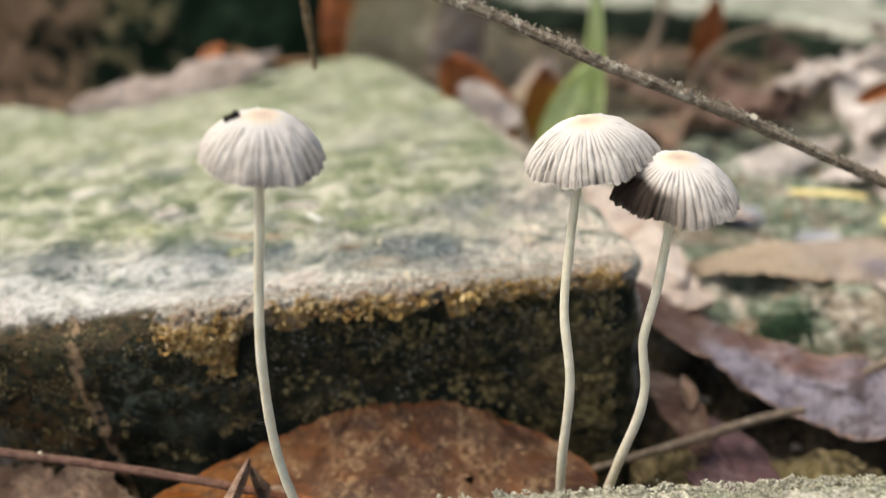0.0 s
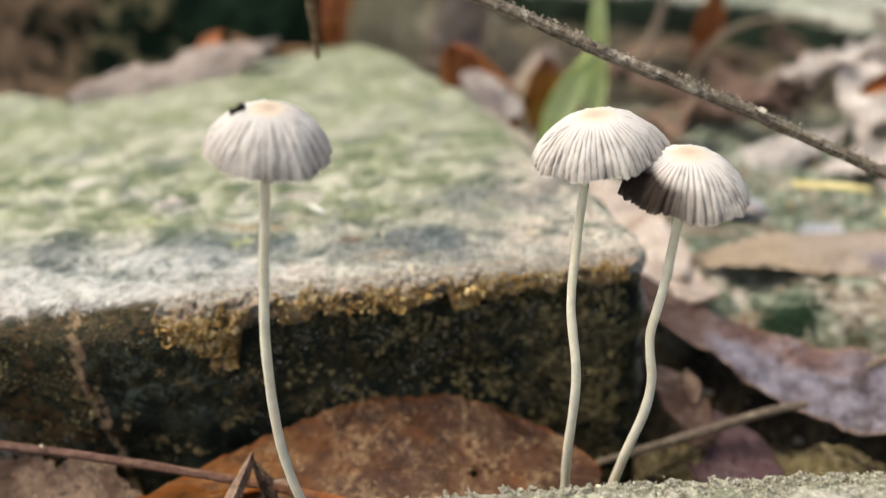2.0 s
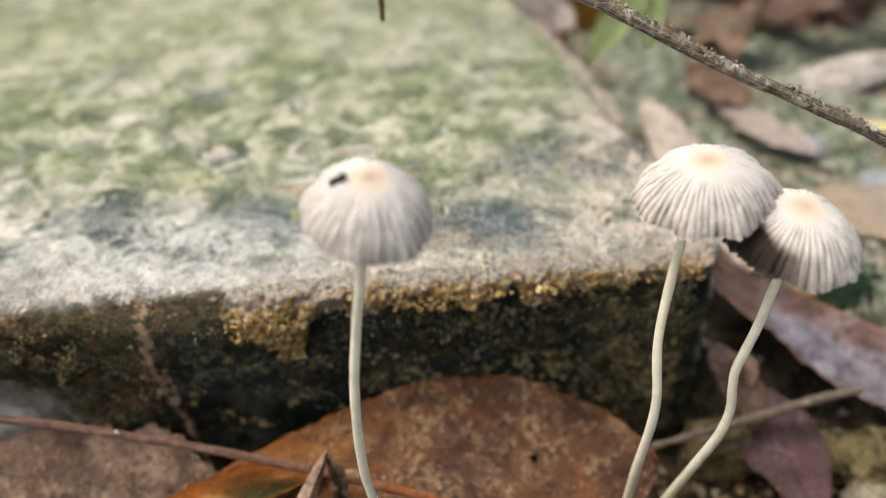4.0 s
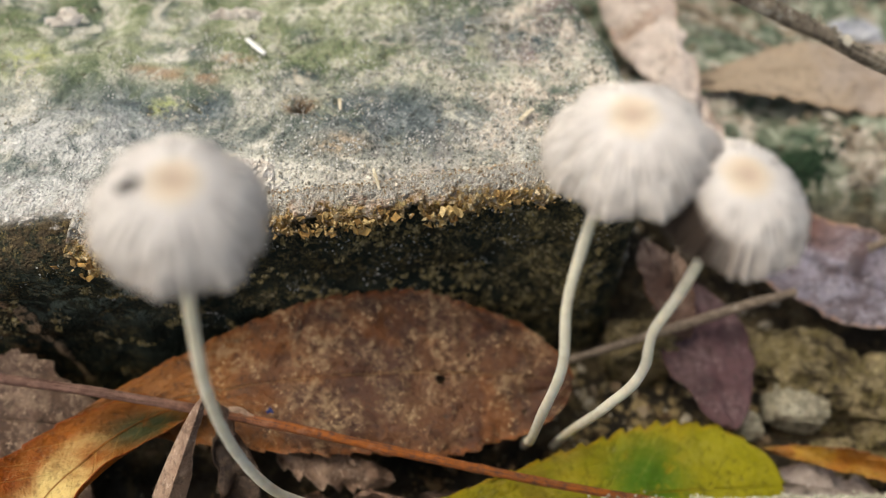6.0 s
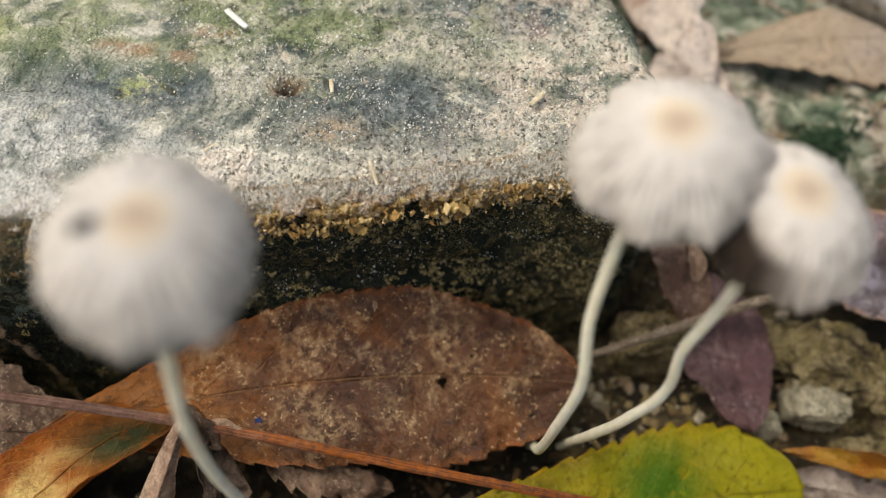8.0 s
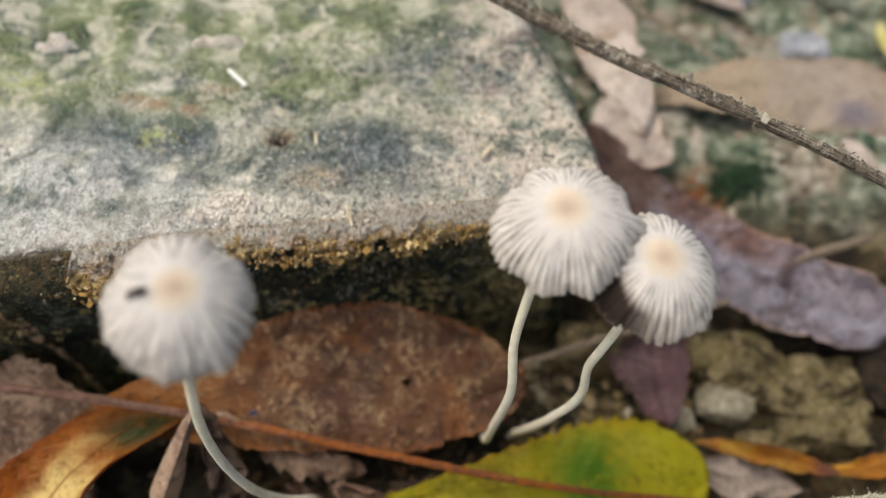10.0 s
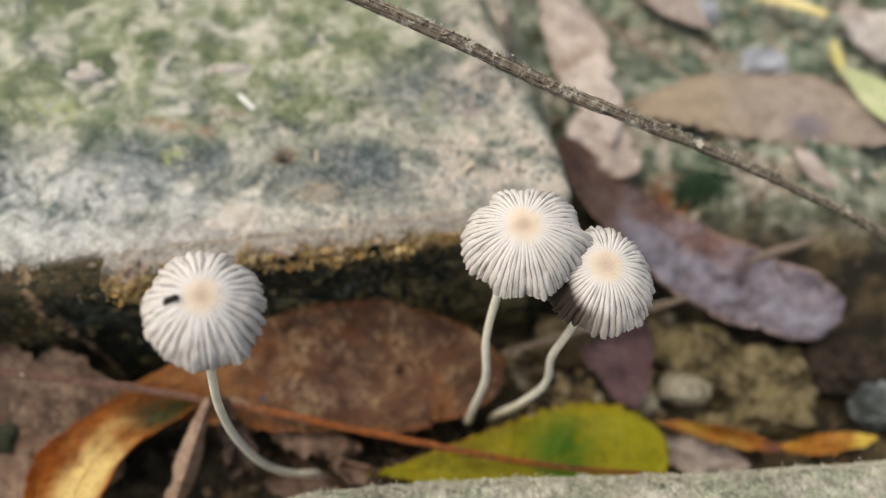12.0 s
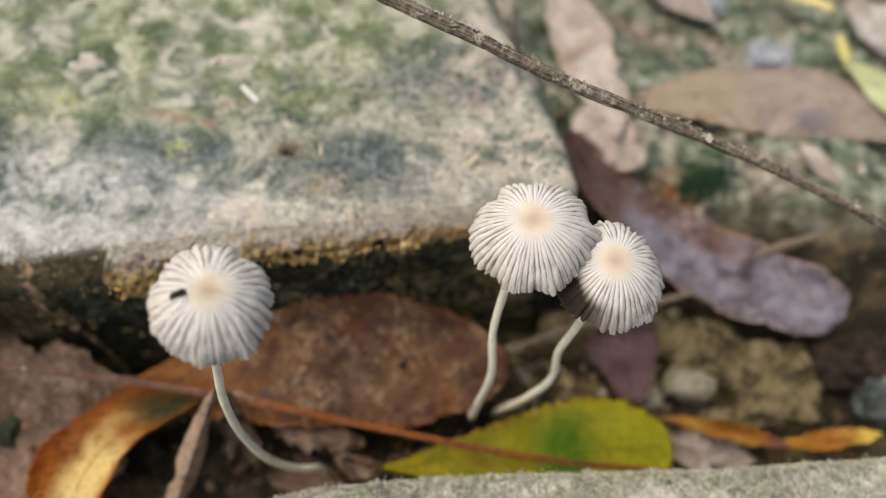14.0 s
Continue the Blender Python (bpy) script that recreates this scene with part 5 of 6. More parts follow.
YELLOW = leaf_skin("yellow_green_leaf", (0.3, 0.245, 0.01), (0.23, 0.215, 0.009), (0.34, 0.19, 0.008), (0.36, 0.31, 0.04), 0.5, 0.55, 0.12, (0.42, 0.37, 0.14), rough=0.5, gloss=0.15, veins=0.4, blot=(0.2, 0.15, 0.01), tip=(0.3, 0.27, 0.01), stain=(0.63, 0.55, 0.16, 0.5, (0.07, 0.15, 0.008)))
# lavender patch and dust colours partly paint in the blade's blue-grey sheen
PURPLE = leaf_skin("purple_brown_leaf", (0.08, 0.058, 0.066), (0.22, 0.2, 0.25), (0.36, 0.21, 0.13), (0.13, 0.1, 0.1), 0.48, 0.6, 0.5, (0.35, 0.33, 0.38), stem_end=(0.085, 0.042, 0.03), rough=0.42, veins=0.2, half=(0.11, 0.043, 0.026))
PLUM = leaf_skin("plum_leaf", (0.062, 0.028, 0.032), (0.105, 0.05, 0.056), (0.08, 0.035, 0.03), (0.14, 0.08, 0.08), 0.5, 0.4, 0.4, (0.24, 0.18, 0.18), veins=0.2)
MAUVE = leaf_skin("mauve_dead_leaf", (0.105, 0.06, 0.04), (0.19, 0.118, 0.084), (0.2, 0.13, 0.09), (0.2, 0.14, 0.1), 0.5, 0.65, 0.6, (0.4, 0.29, 0.205), rough=0.65, gloss=0.32, veins=0.2, blot=(0.1, 0.056, 0.035))
DUST = leaf_skin("dusty_folded_leaf", (0.2, 0.12, 0.082), (0.34, 0.225, 0.16), (0.42, 0.29, 0.21), (0.28, 0.2, 0.15), 0.5, 0.5, 0.5, (0.44, 0.33, 0.26), rough=0.7, veins=0.3)
PALE = leaf_skin("pale_dead_leaf", (0.38, 0.305, 0.27), (0.55, 0.47, 0.425), (0.34, 0.24, 0.18), (0.42, 0.33, 0.28), 0.5, 0.35, 0.6, (0.66, 0.58, 0.52), rough=0.75, veins=0.2, blot=(0.3, 0.2, 0.15))
TAN = leaf_skin("tan_leaf", (0.265, 0.205, 0.165), (0.33, 0.265, 0.22), (0.28, 0.18, 0.1), (0.3, 0.23, 0.17), 0.5, 0.08, 0.25, (0.44, 0.38, 0.32), stem_end=(0.33, 0.255, 0.185), tip=(0.26, 0.21, 0.19), stain=(0.56, 0.25, 0.1, 0.22, (0.19, 0.16, 0.18)), rough=0.65, veins=0.2)
LIME = leaf_skin("lime_leaf", (0.47, 0.5, 0.27), (0.56, 0.58, 0.36), (0.46, 0.47, 0.22), (0.5, 0.55, 0.28), 0.5, 0.1, 0.1, (0.5, 0.52, 0.34), rough=0.5, veins=0.25)
YELLOWED = leaf_skin("pale_yellow_scrap", (0.6, 0.54, 0.2), (0.68, 0.62, 0.3), (0.5, 0.42, 0.16), (0.6, 0.54, 0.28), 0.5, 0.1, 0.1, (0.6, 0.55, 0.36), rough=0.5, veins=0.25)
GREEN = leaf_skin("fresh_green_leaf", (0.6, 0.74, 0.26), (0.7, 0.82, 0.38), (0.3, 0.42, 0.08), (0.42, 0.56, 0.2), 0.5, 0.1, 0.05, (0.42, 0.5, 0.25), rough=0.45, veins=0.25)
RUST = leaf_skin("rust_leaf", (0.24, 0.06, 0.012), (0.4, 0.12, 0.02), (0.32, 0.1, 0.02), (0.32, 0.15, 0.06), 0.5, 0.3, 0.2, (0.42, 0.3, 0.2))
ORANGE = leaf_skin("orange_leaf", (0.32, 0.12, 0.01), (0.36, 0.19, 0.015), (0.2, 0.05, 0.02), (0.36, 0.2, 0.05), 0.5, 0.35, 0.25, (0.4, 0.3, 0.18), tip=(0.16, 0.05, 0.03))
FLAME = leaf_skin("flame_leaf", (0.34, 0.13, 0.01), (0.42, 0.2, 0.015), (0.2, 0.05, 0.02), (0.4, 0.22, 0.05), 0.5, 0.3, 0.2, (0.45, 0.32, 0.16), tip=(0.6, 0.42, 0.06))
REDWOOD = bark("red_stalk", (0.12, 0.058, 0.042), (0.28, 0.16, 0.125), (0.34, 0.21, 0.16), 0.8, end=(0.5, 0.14, 0.014), amount=0.35)
GREYWOOD = bark("pale_dry_stalk", (0.16, 0.12, 0.085), (0.32, 0.25, 0.19), (0.4, 0.33, 0.26))
DARKLEAF = leaf_skin("dark_rotten_leaf", (0.03, 0.016, 0.01), (0.06, 0.034, 0.022), (0.1, 0.06, 0.04), (0.08, 0.05, 0.03), 0.5, 0.5, 0.3, (0.2, 0.14, 0.1), veins=0.2)
REDBROWN = leaf_skin("red_brown_leaf", (0.085, 0.043, 0.03), (0.145, 0.083, 0.062), (0.16, 0.07, 0.03), (0.2, 0.12, 0.08), 0.5, 0.5, 0.5, (0.3, 0.22, 0.17), veins=0.2)
ASH = leaf_skin("ash_grey_leaf", (0.4, 0.355, 0.33), (0.58, 0.53, 0.5), (0.36, 0.28, 0.22), (0.46, 0.4, 0.37), 0.5, 0.35, 0.6, (0.66, 0.61, 0.58), rough=0.75, veins=0.2, blot=(0.3, 0.23, 0.19))
PINK = leaf_skin("pink_dead_leaf", (0.27, 0.21, 0.185), (0.36, 0.295, 0.265), (0.36, 0.24, 0.18), (0.42, 0.32, 0.28), 0.5, 0.3, 0.5, (0.46, 0.39, 0.36), rough=0.75, veins=0.2)
VEIN = plain("tan_vein", (0.14, 0.07, 0.03), (0.3, 0.19, 0.1), 0.6, 2.0)
GREENTAN = leaf_skin("greenish_tan_leaf", (0.36, 0.31, 0.2), (0.5, 0.44, 0.3), (0.3, 0.22, 0.1), (0.36, 0.31, 0.2), 0.5, 0.3, 0.4, (0.46, 0.42, 0.32), rough=0.7, veins=0.2)
CHALK = plain("chalk_lichen", (0.7, 0.63, 0.56), (0.86, 0.81, 0.75), 0.9, 5.0, 0.0, 0.0006)
WHITESTRAW = plain("white_splinter", (0.78, 0.77, 0.74), (0.88, 0.87, 0.85), 0.5, 6.0)
STRAW = plain("pale_straw", (0.48, 0.4, 0.27), (0.68, 0.6, 0.46), 0.6, 6.0)

leaf("fallen_leaf", (-3.95, 7.85, 0.0), (1.98, 8.85, -0.3), 2.05, (0.15, -0.36, 0.92), BROWN, "brown serrated leaf with orange base and two small holes", peak=0.66, blunt=0.52, bend=0.17, sway=0.3, curl=0.25, teeth=26, tooth=0.045, ripple=0.08, holes=((0.732, 0.46, 0.05), (0.896, 0.2, 0.035), (0.793, 0.62, 0.03)), seed=3, torn=0.06, fine=1, rib=0.006, stalk_skin=VEIN)
leaf("curled_leaf", (-2.3, 8.28, 0.12), (-3.48, 4.85, -0.1), 1.4, (-0.2, -0.1, 1.0), AMBER, "amber-yellow leaf with sides curled up into a trough", peak=0.5, blunt=0.3, curl=1.15, bend=0.28, sway=-0.9, teeth=14, tooth=0.06, ripple=0.1, seed=5, torn=0.06)
leaf("fallen_leaf", (0.0, 7.25, -0.5), (4.6, 7.9, -0.95), 1.85, (0.08, -0.15, 1.0), YELLOW, "yellow-green serrated leaf with a fresh green stain", peak=0.74, blunt=0.52, bend=0.08, curl=-0.25, teeth=17, tooth=0.12, ripple=0.07, seed=7, torn=0.06, stalk_skin=YELLOW)
leaf("fallen_leaf", (2.85, 12.7, 0.65), (7.45, 10.0, -0.3), 1.36, (-0.2, -0.24, 1.0), PURPLE, "dark purple-brown leaf with a pale worn edge", peak=0.68, blunt=0.2, bend=-0.1, sway=-0.5, curl=0.35, twist=0.05, teeth=16, tooth=0.05, ripple=0.13, seed=9, torn=0.1)
leaf("fallen_leaf", (3.7, 10.5, -0.4), (4.05, 8.5, -0.75), 1.25, (0.1, -0.2, 1.0), PLUM, "small plum-coloured leaf flat on the soil", peak=0.45, blunt=0.7, ripple=0.08, seed=11, torn=0.15)
leaf("fallen_leaf", (2.95, 10.7, 0.25), (3.55, 9.6, -0.4), 0.62, (0.3, -0.5, 0.8), REDBROWN, "crumpled dull brown leaf wedged beside the brick", peak=0.5, blunt=0.6, curl=0.6, ripple=0.1, seed=12, torn=0.2)
leaf("dead_leaf", (2.65, 17.2, 0.85), (3.8, 12.65, 0.58), 1.1, (-0.25, -0.1, 1.0), PALE, "pale pinkish dead leaf crumpled beside the brick", peak=0.55, blunt=0.6, curl=-0.5, bend=0.12, twist=0.3, ripple=0.2, seed=14, torn=0.35)
leaf("dead_leaf", (3.15, 13.3, 0.55), (4.15, 12.2, 0.42), 1.15, (0.0, -0.2, 1.0), PALE, "broken pale pinkish leaf scrap on soil", peak=0.5, blunt=0.5, curl=-0.35, ripple=0.16, seed=15, torn=0.3)
leaf("fallen_leaf", (3.95, 13.62, 0.34), (9.9, 13.25, 0.42), 1.8, (0.0, -0.1, 1.0), TAN, "dry tan leaf with a pointed base and greyed tip", peak=0.5, blunt=1.05, curl=-0.6, bend=0.14, sway=0.42, teeth=18, tooth=0.12, ripple=0.09, seed=17)
leaf("fallen_leaf", (7.95, 14.5, 0.78), (9.8, 12.8, 0.7), 0.8, (0.1, -0.1, 1.0), LIME, "pale lime-green leaf lying over a tan leaf", peak=0.5, curl=-0.3, ripple=0.05, seed=18)
leaf("leaf_scrap", (3.36, 10.5, 0.25), (3.42, 10.1, -0.05), 0.2, (0.2, -0.8, 0.6), DUST, "pinkish tan curled leaf scrap beside the brick", curl=0.9, ripple=0.1, seed=44)
leaf("leaf_scrap", (4.45, 8.32, -0.85), (6.4, 8.02, -0.9), 0.4, (0.0, -0.4, 1.0), ORANGE, "narrow orange leaf scrap with a reddened end", curl=1.1, ripple=0.2, teeth=9, tooth=0.2, seed=21, torn=0.7)
leaf("leaf_scrap", (6.3, 8.0, -0.92), (7.85, 8.2, -0.75), 0.42, (0.0, -0.4, 1.0), FLAME, "narrow orange curled leaf scrap in the gap", curl=1.1, ripple=0.2, teeth=9, tooth=0.2, seed=22, torn=0.7)
leaf("leaf_scrap", (4.5, 8.0, -1.0), (5.9, 7.75, -0.95), 0.7, (0.0, -0.3, 1.0), PINK, "pale torn leaf scrap on dark soil", ripple=0.34, seed=23, torn=0.5)
leaf("dead_leaf", (-7.4, 8.0, 0.1), (-3.5, 8.0, -0.3), 1.75, (0.0, -0.5, 1.0), MAUVE, "greyish mauve dead leaf under the red stalk", peak=0.6, blunt=0.5, ripple=0.12, teeth=18, tooth=0.08, seed=25, torn=0.3)
leaf("dead_leaf", (-6.8, 7.6, -0.6), (-3.6, 7.3, -0.7), 1.6, (0.0, -0.1, 1.0), MAUVE, "greyish mauve rotting leaf in the gap", peak=0.5, blunt=0.5, ripple=0.14, seed=26, torn=0.4)
leaf("dead_leaf", (-6.0, 6.5, -0.8), (-4.2, 7.2, -0.6), 1.2, (0.0, -0.1, 1.0), MAUVE, "greyish mauve torn leaf in the gap", peak=0.5, blunt=0.5, ripple=0.14, seed=27, torn=0.4)
leaf("folded_leaf", (-2.02, 7.76, 1.08), (-2.75, 6.3, -0.5), 0.36, (0.15, -0.8, 0.6), DUST, "dry pinkish leaf folded into a narrow cone", peak=0.62, blunt=0.42, curl=-0.5, fold=-0.9, ripple=0.09, torn=0.4, seed=29)
leaf("leaf_scrap", (-2.1, 7.93, 0.82), (-1.83, 7.74, 0.3), 0.24, (0.2, -0.6, 0.7), MAUVE, "crumpled grey-brown leaf scrap caught on the red stalk", curl=0.8, ripple=0.2, teeth=4, tooth=0.4, seed=91, torn=0.7)
leaf("leaf_scrap", (-1.98, 7.93, 0.5), (-1.6, 7.86, 0.46), 0.15, (0.1, -0.5, 0.8), DUST, "tiny pale leaf scrap resting on the red stalk", curl=0.5, ripple=0.12, seed=92, torn=0.7)
leaf("leaf_scrap", (-1.92, 7.76, 0.5), (-1.72, 6.95, -0.8), 0.5, (0.5, -0.6, 0.5), DARKLEAF, "crumpled dark brown leaf scrap beside a folded leaf", curl=0.5, ripple=0.4, torn=0.7, seed=47)
leaf("leaf_scrap", (-1.5, 7.8, -0.32), (-0.1, 7.6, -0.55), 0.62, (0.0, -0.4, 1.0), DUST, "crumbling pinkish leaf scrap under the red stalk", blunt=0.4, teeth=7, tooth=0.45, ripple=0.42, seed=31, torn=0.95)
leaf("leaf_scrap", (-0.55, 7.4, -0.55), (0.3, 7.25, -0.75), 0.5, (0.2, -0.4, 1.0), REDBROWN, "small red-brown leaf scrap in the dark gap", teeth=5, tooth=0.4, ripple=0.34, seed=33, torn=0.9)
leaf("leaf_scrap", (0.2, 7.5, -0.7), (1.2, 7.2, -0.85), 0.45, (0.1, -0.4, 1.0), DARKLEAF, "rotten dark brown leaf scrap in the gap", teeth=5, tooth=0.4, ripple=0.34, seed=34, torn=0.9)
leaf("leaf_scrap", (-1.2, 7.45, -0.75), (-0.4, 7.1, -0.85), 0.5, (0.1, -0.3, 1.0), REDBROWN, "curled red-brown leaf scrap in the gap", curl=0.6, teeth=5, tooth=0.4, ripple=0.34, seed=36, torn=0.9)
leaf("leaf_scrap", (-1.6, 7.2, -1.0), (0.0, 7.0, -1.2), 0.6, (0.0, -0.2, 1.0), REDBROWN, "rotted dark leaf scrap in the gap", ripple=0.2, seed=32, torn=0.6)
leaf("dead_leaf", (-9.6, 18.9, 2.45), (-5.1, 22.3, 2.95), 1.6, (0.1, -0.6, 0.9), PINK, "long pinkish dead leaf curled on the brick's back", peak=0.45, blunt=0.65, curl=-0.6, bend=-0.2, ripple=0.2, seed=34)
leaf("rust_leaf", (-8.3, 24.6, 2.2), (-7.4, 24.6, 2.9), 0.8, (0, -0.6, 0.8), RUST, "rust-orange leaf behind the brick", ripple=0.1, seed=35)
leaf("green_leaf", (3.05, 19.5, 0.9), (3.05, 19.5, 5.2), 0.55, (0.1, -1.0, 0.1), GREEN, "narrow green leaf standing upright behind the brick", peak=0.32, blunt=0.9, ripple=0.06, curl=0.5, twist=0.9, seed=37)
leaf("green_leaf", (1.7, 19.2, 0.7), (2.95, 19.3, 3.0), 0.75, (0.1, -1.0, 0.1), GREEN, "broad fresh green leaf leaning on a narrow one", peak=0.5, blunt=0.9, ripple=0.06, curl=0.3, twist=0.3, seed=38)


# ---- twigs and stalks ----
twig = thing("fallen_twig", (12.2, 9.3, -0.3), "grey-brown bare twig with pale lichen, leaning across the brick", "twig")
twig_line = [(13.5, 9.2, -0.75), (9.6, 9.5, 1.2), (7.1, 9.67, 2.42), (5.9, 9.78, 3.06), (4.62, 9.9, 3.66), (3.4, 9.92, 4.25), (2.1, 9.98, 4.8), (0.85, 10.1, 5.38), (-0.41, 10.26, 5.87), (-2.4, 10.5, 6.65)]
v, f, uv = tube(twig_line, [0.066, 0.066, 0.064, 0.066, 0.072, 0.074, 0.08], 300, 18, 0.14, 61, 0.3)
part("stem", mesh_from("twig_stem", v, f, BARK, uv), twig)
tl = spline(twig_line, 400)
pick = rng.integers(120, 400, 1100)
pick = pick[rough_noise(np.stack([pick * 0.06, 0 * pick, 0 * pick], -1), 1.0, 4) > -0.25]
v, f = chips(tl[pick] + rng.normal(0, 0.03, (len(pick), 3)) + (0, 0.0, 0.056), 0.008 + 0.03 * rng.random(len(pick)) ** 2.5, 0.6, 14)
fray = rng.integers(150, 400, 420)
v2, f2 = chips(tl[fray] + rng.normal(0, 0.028, (420, 3)) + (0, -0.01, 0.05), 0.02 + 0.06 * rng.random(420) ** 2, 0.12, 17)
v, f, _ = join((v, f), (v2, f2))
part("lichen", mesh_from("twig_lichen", v, f, LICHEN, flat=True), twig, "pale crumbs of lichen on the bark", "stuff")

grass = thing("dry_grass_blade", (-1.6, 10.45, 6.4), "dry brown grass blade hanging from the twig", "grass")
v, f, uv = tube([(-1.55, 10.42, 6.38), (-1.6, 10.9, 6.3), (-1.62, 11.35, 5.6), (-1.65, 11.6, 5.0), (-1.69, 11.8, 4.55)], [0.05, 0.06, 0.055, 0.03], 40, 8, 0.2, 5)
part("blade", mesh_from("grass_blade", v, f, bark("dry_grass", (0.16, 0.1, 0.05), (0.36, 0.26, 0.15), (0.4, 0.32, 0.22)), uv), grass)

stalk = thing("red_leaf_stalk", (4.6, 7.4, -0.5), "long thin reddish leaf stalk lying over the leaves", "stalk")
v, f, uv = tube([(-7.6, 8.0, 1.25), (-5.48, 8.04, 0.99), (-3.5, 8.01, 0.69), (-1.53, 7.86, 0.38), (0.45, 7.62, 0.07), (2.46, 7.43, -0.24), (4.6, 7.4, -0.52)], [0.062, 0.055, 0.052, 0.054, 0.052, 0.045, 0.036], 200, 12, 0.12, 8, 0.3)
part("stem", mesh_from("red_stem", v, f, REDWOOD, uv), stalk)
v, f = chips(np.array([(-4.62, 8.0, 0.97), (-4.6, 8.0, 0.93)]), [0.035, 0.03], 0.6, 19)
part("bud_scar", mesh_from("bud_scar", v, f, STRAW, flat=True), stalk, "tiny white bud scar")
stalk2 = thing("dry_stalk", (1.95, 9.12, -0.25), "pale brown dry stalk under the purple leaf", "stalk")
v, f, uv = tube([(1.95, 9.12, -0.25), (3.31, 9.6, -0.17), (4.3, 9.95, -0.1), (4.95, 10.18, -0.12)], [0.05, 0.06, 0.065, 0.05], 80, 10, 0.15, 9)
part("stem", mesh_from("dry_stem", v, f, GREYWOOD, uv), stalk2)
stalk6 = thing("dry_stalk", (5.6, 10.65, 0.1), "pale dry stalk poking out beside the purple leaf", "stalk")
v, f, uv = tube([(6.0, 10.85, 0.02), (6.5, 11.0, 0.14), (7.1, 11.2, 0.2)], [0.07, 0.08, 0.06], 40, 8, 0.15, 22)
part("stem", mesh_from("poking_stem", v, f, GREYWOOD, uv), stalk6)
stalk3 = thing("dry_stalk", (3.1, 17.0, 0.3), "thin dark dry stalk on mossy soil", "stalk")
v, f, uv = tube([(3.0, 16.45, 0.5), (4.3, 15.3, 0.45), (5.5, 14.3, 0.4)], [0.06, 0.06, 0.04], 50, 8, 0.15, 10)
part("stem", mesh_from("dark_stem", v, f, BARK, uv), stalk3)


def splinter(name, a, b, r, skin, label, category="straw"):
    a, b = np.asarray(a, float), np.asarray(b, float)
    v, f, uv = tube([a, 0.5 * (a + b) + (0, 0, 0.2 * r), b], [0.9 * r, r, 0.8 * r], 14, 8, 0.25, 3)
    along = ((v - a) @ (b - a)) / ((b - a) @ (b - a))
    axis = a[2] + along * (b[2] - a[2])
    v[:, 2] = axis + 0.35 * (v[:, 2] - axis)
    return solo(name, mesh_from(name, v, f, skin, uv), label, category, "straw bits on the brick")


splinter("straw_bit", (-2.09, 11.86, 2.35), (-1.83, 11.62, 2.33), 0.034, WHITESTRAW, "white splinter of straw on the brick")
splinter("straw_bit", (1.16, 10.68, 2.31), (1.31, 10.87, 2.31), 0.032, STRAW, "cream flake of straw on the brick")
splinter("straw_bit", (-0.39, 9.88, 2.32), (-0.3, 9.61, 2.3), 0.02, STRAW, "thin straw bit near the brick's edge")
splinter("straw_bit", (-0.87, 10.94, 2.3), (-0.84, 10.76, 2.3), 0.02, STRAW, "short straw bit on the brick")
splinter("straw_bit", (-1.97, 9.93, 2.31), (-1.87, 10.03, 2.31), 0.016, STRAW, "tiny straw bit on the brick")
splinter("stick", (6.75, 16.45, 0.7), (8.05, 15.9, 0.75), 0.15, plain("yellow_stick", (0.58, 0.48, 0.2), (0.74, 0.66, 0.36), 0.6, 3.0), "short yellow stick lying on the soil", "stick")
leaf("leaf_scrap", (8.2, 15.55, 0.5), (8.1, 14.55, 0.5), 0.27, (0, 0, 1), YELLOWED, "small yellow leaf scrap on the soil", ripple=0.06, seed=41)
leaf("dead_leaf", (8.2, 16.1, 0.75), (10.4, 14.75, 0.85), 1.1, (-0.1, -0.3, 1), ASH, "ash-grey dead leaf lying over mossy soil", curl=-0.4, ripple=0.14, seed=48)
leaf("dead_leaf", (4.3, 17.4, 0.5), (5.9, 15.75, 0.4), 0.95, (0, 0, 1), PINK, "pinkish dead leaf on mossy soil", ripple=0.1, seed=42)
leaf("leaf_scrap", (6.95, 12.9, 0.36), (7.6, 12.2, 0.26), 0.45, (0, 0, 1), PALE, "cream leaf scrap on mossy soil", ripple=0.08, seed=43)
def lichen_patch(at, w, seed):
    """A low scab of lichen: flat crumbs heaped over an uneven outline."""
    r = np.random.default_rng(seed)
    o = r.uniform(-1, 1, (1500, 2))
    q = np.column_stack([o, np.full(1500, seed)])
    d = np.hypot(o[:, 0], o[:, 1]) + 0.45 * fbm(q, 0.6, 4, seed)
    o, d = o[d < 0.75], d[d < 0.75]
    x, y = at[0] + o[:, 0] * w * 1.5, at[1] + o[:, 1] * w
    z = brick_top(x, y) + 0.05 * smooth(0.8, 0.2, d) * (0.5 + r.random(len(x)))
    v, f = chips(np.stack([x, y, z], -1), w * (0.08 + 0.22 * r.random(len(x)) ** 2), 0.5, seed)
    return solo("lichen_patch", mesh_from("lichen_patch", v, f, CHALK, flat=True), "raised chalk-white lichen patch on the brick", "lichen")


for at, w, s in (((-4.42, 12.21), 0.19, 51), ((-2.45, 12.4), 0.15, 52), ((-2.15, 12.45), 0.11, 53), ((-1.5, 9.68), 0.14, 54), ((-1.72, 9.82), 0.22, 55), ((-2.1, 9.7), 0.12, 56)):
    lichen_patch(at, w, s)

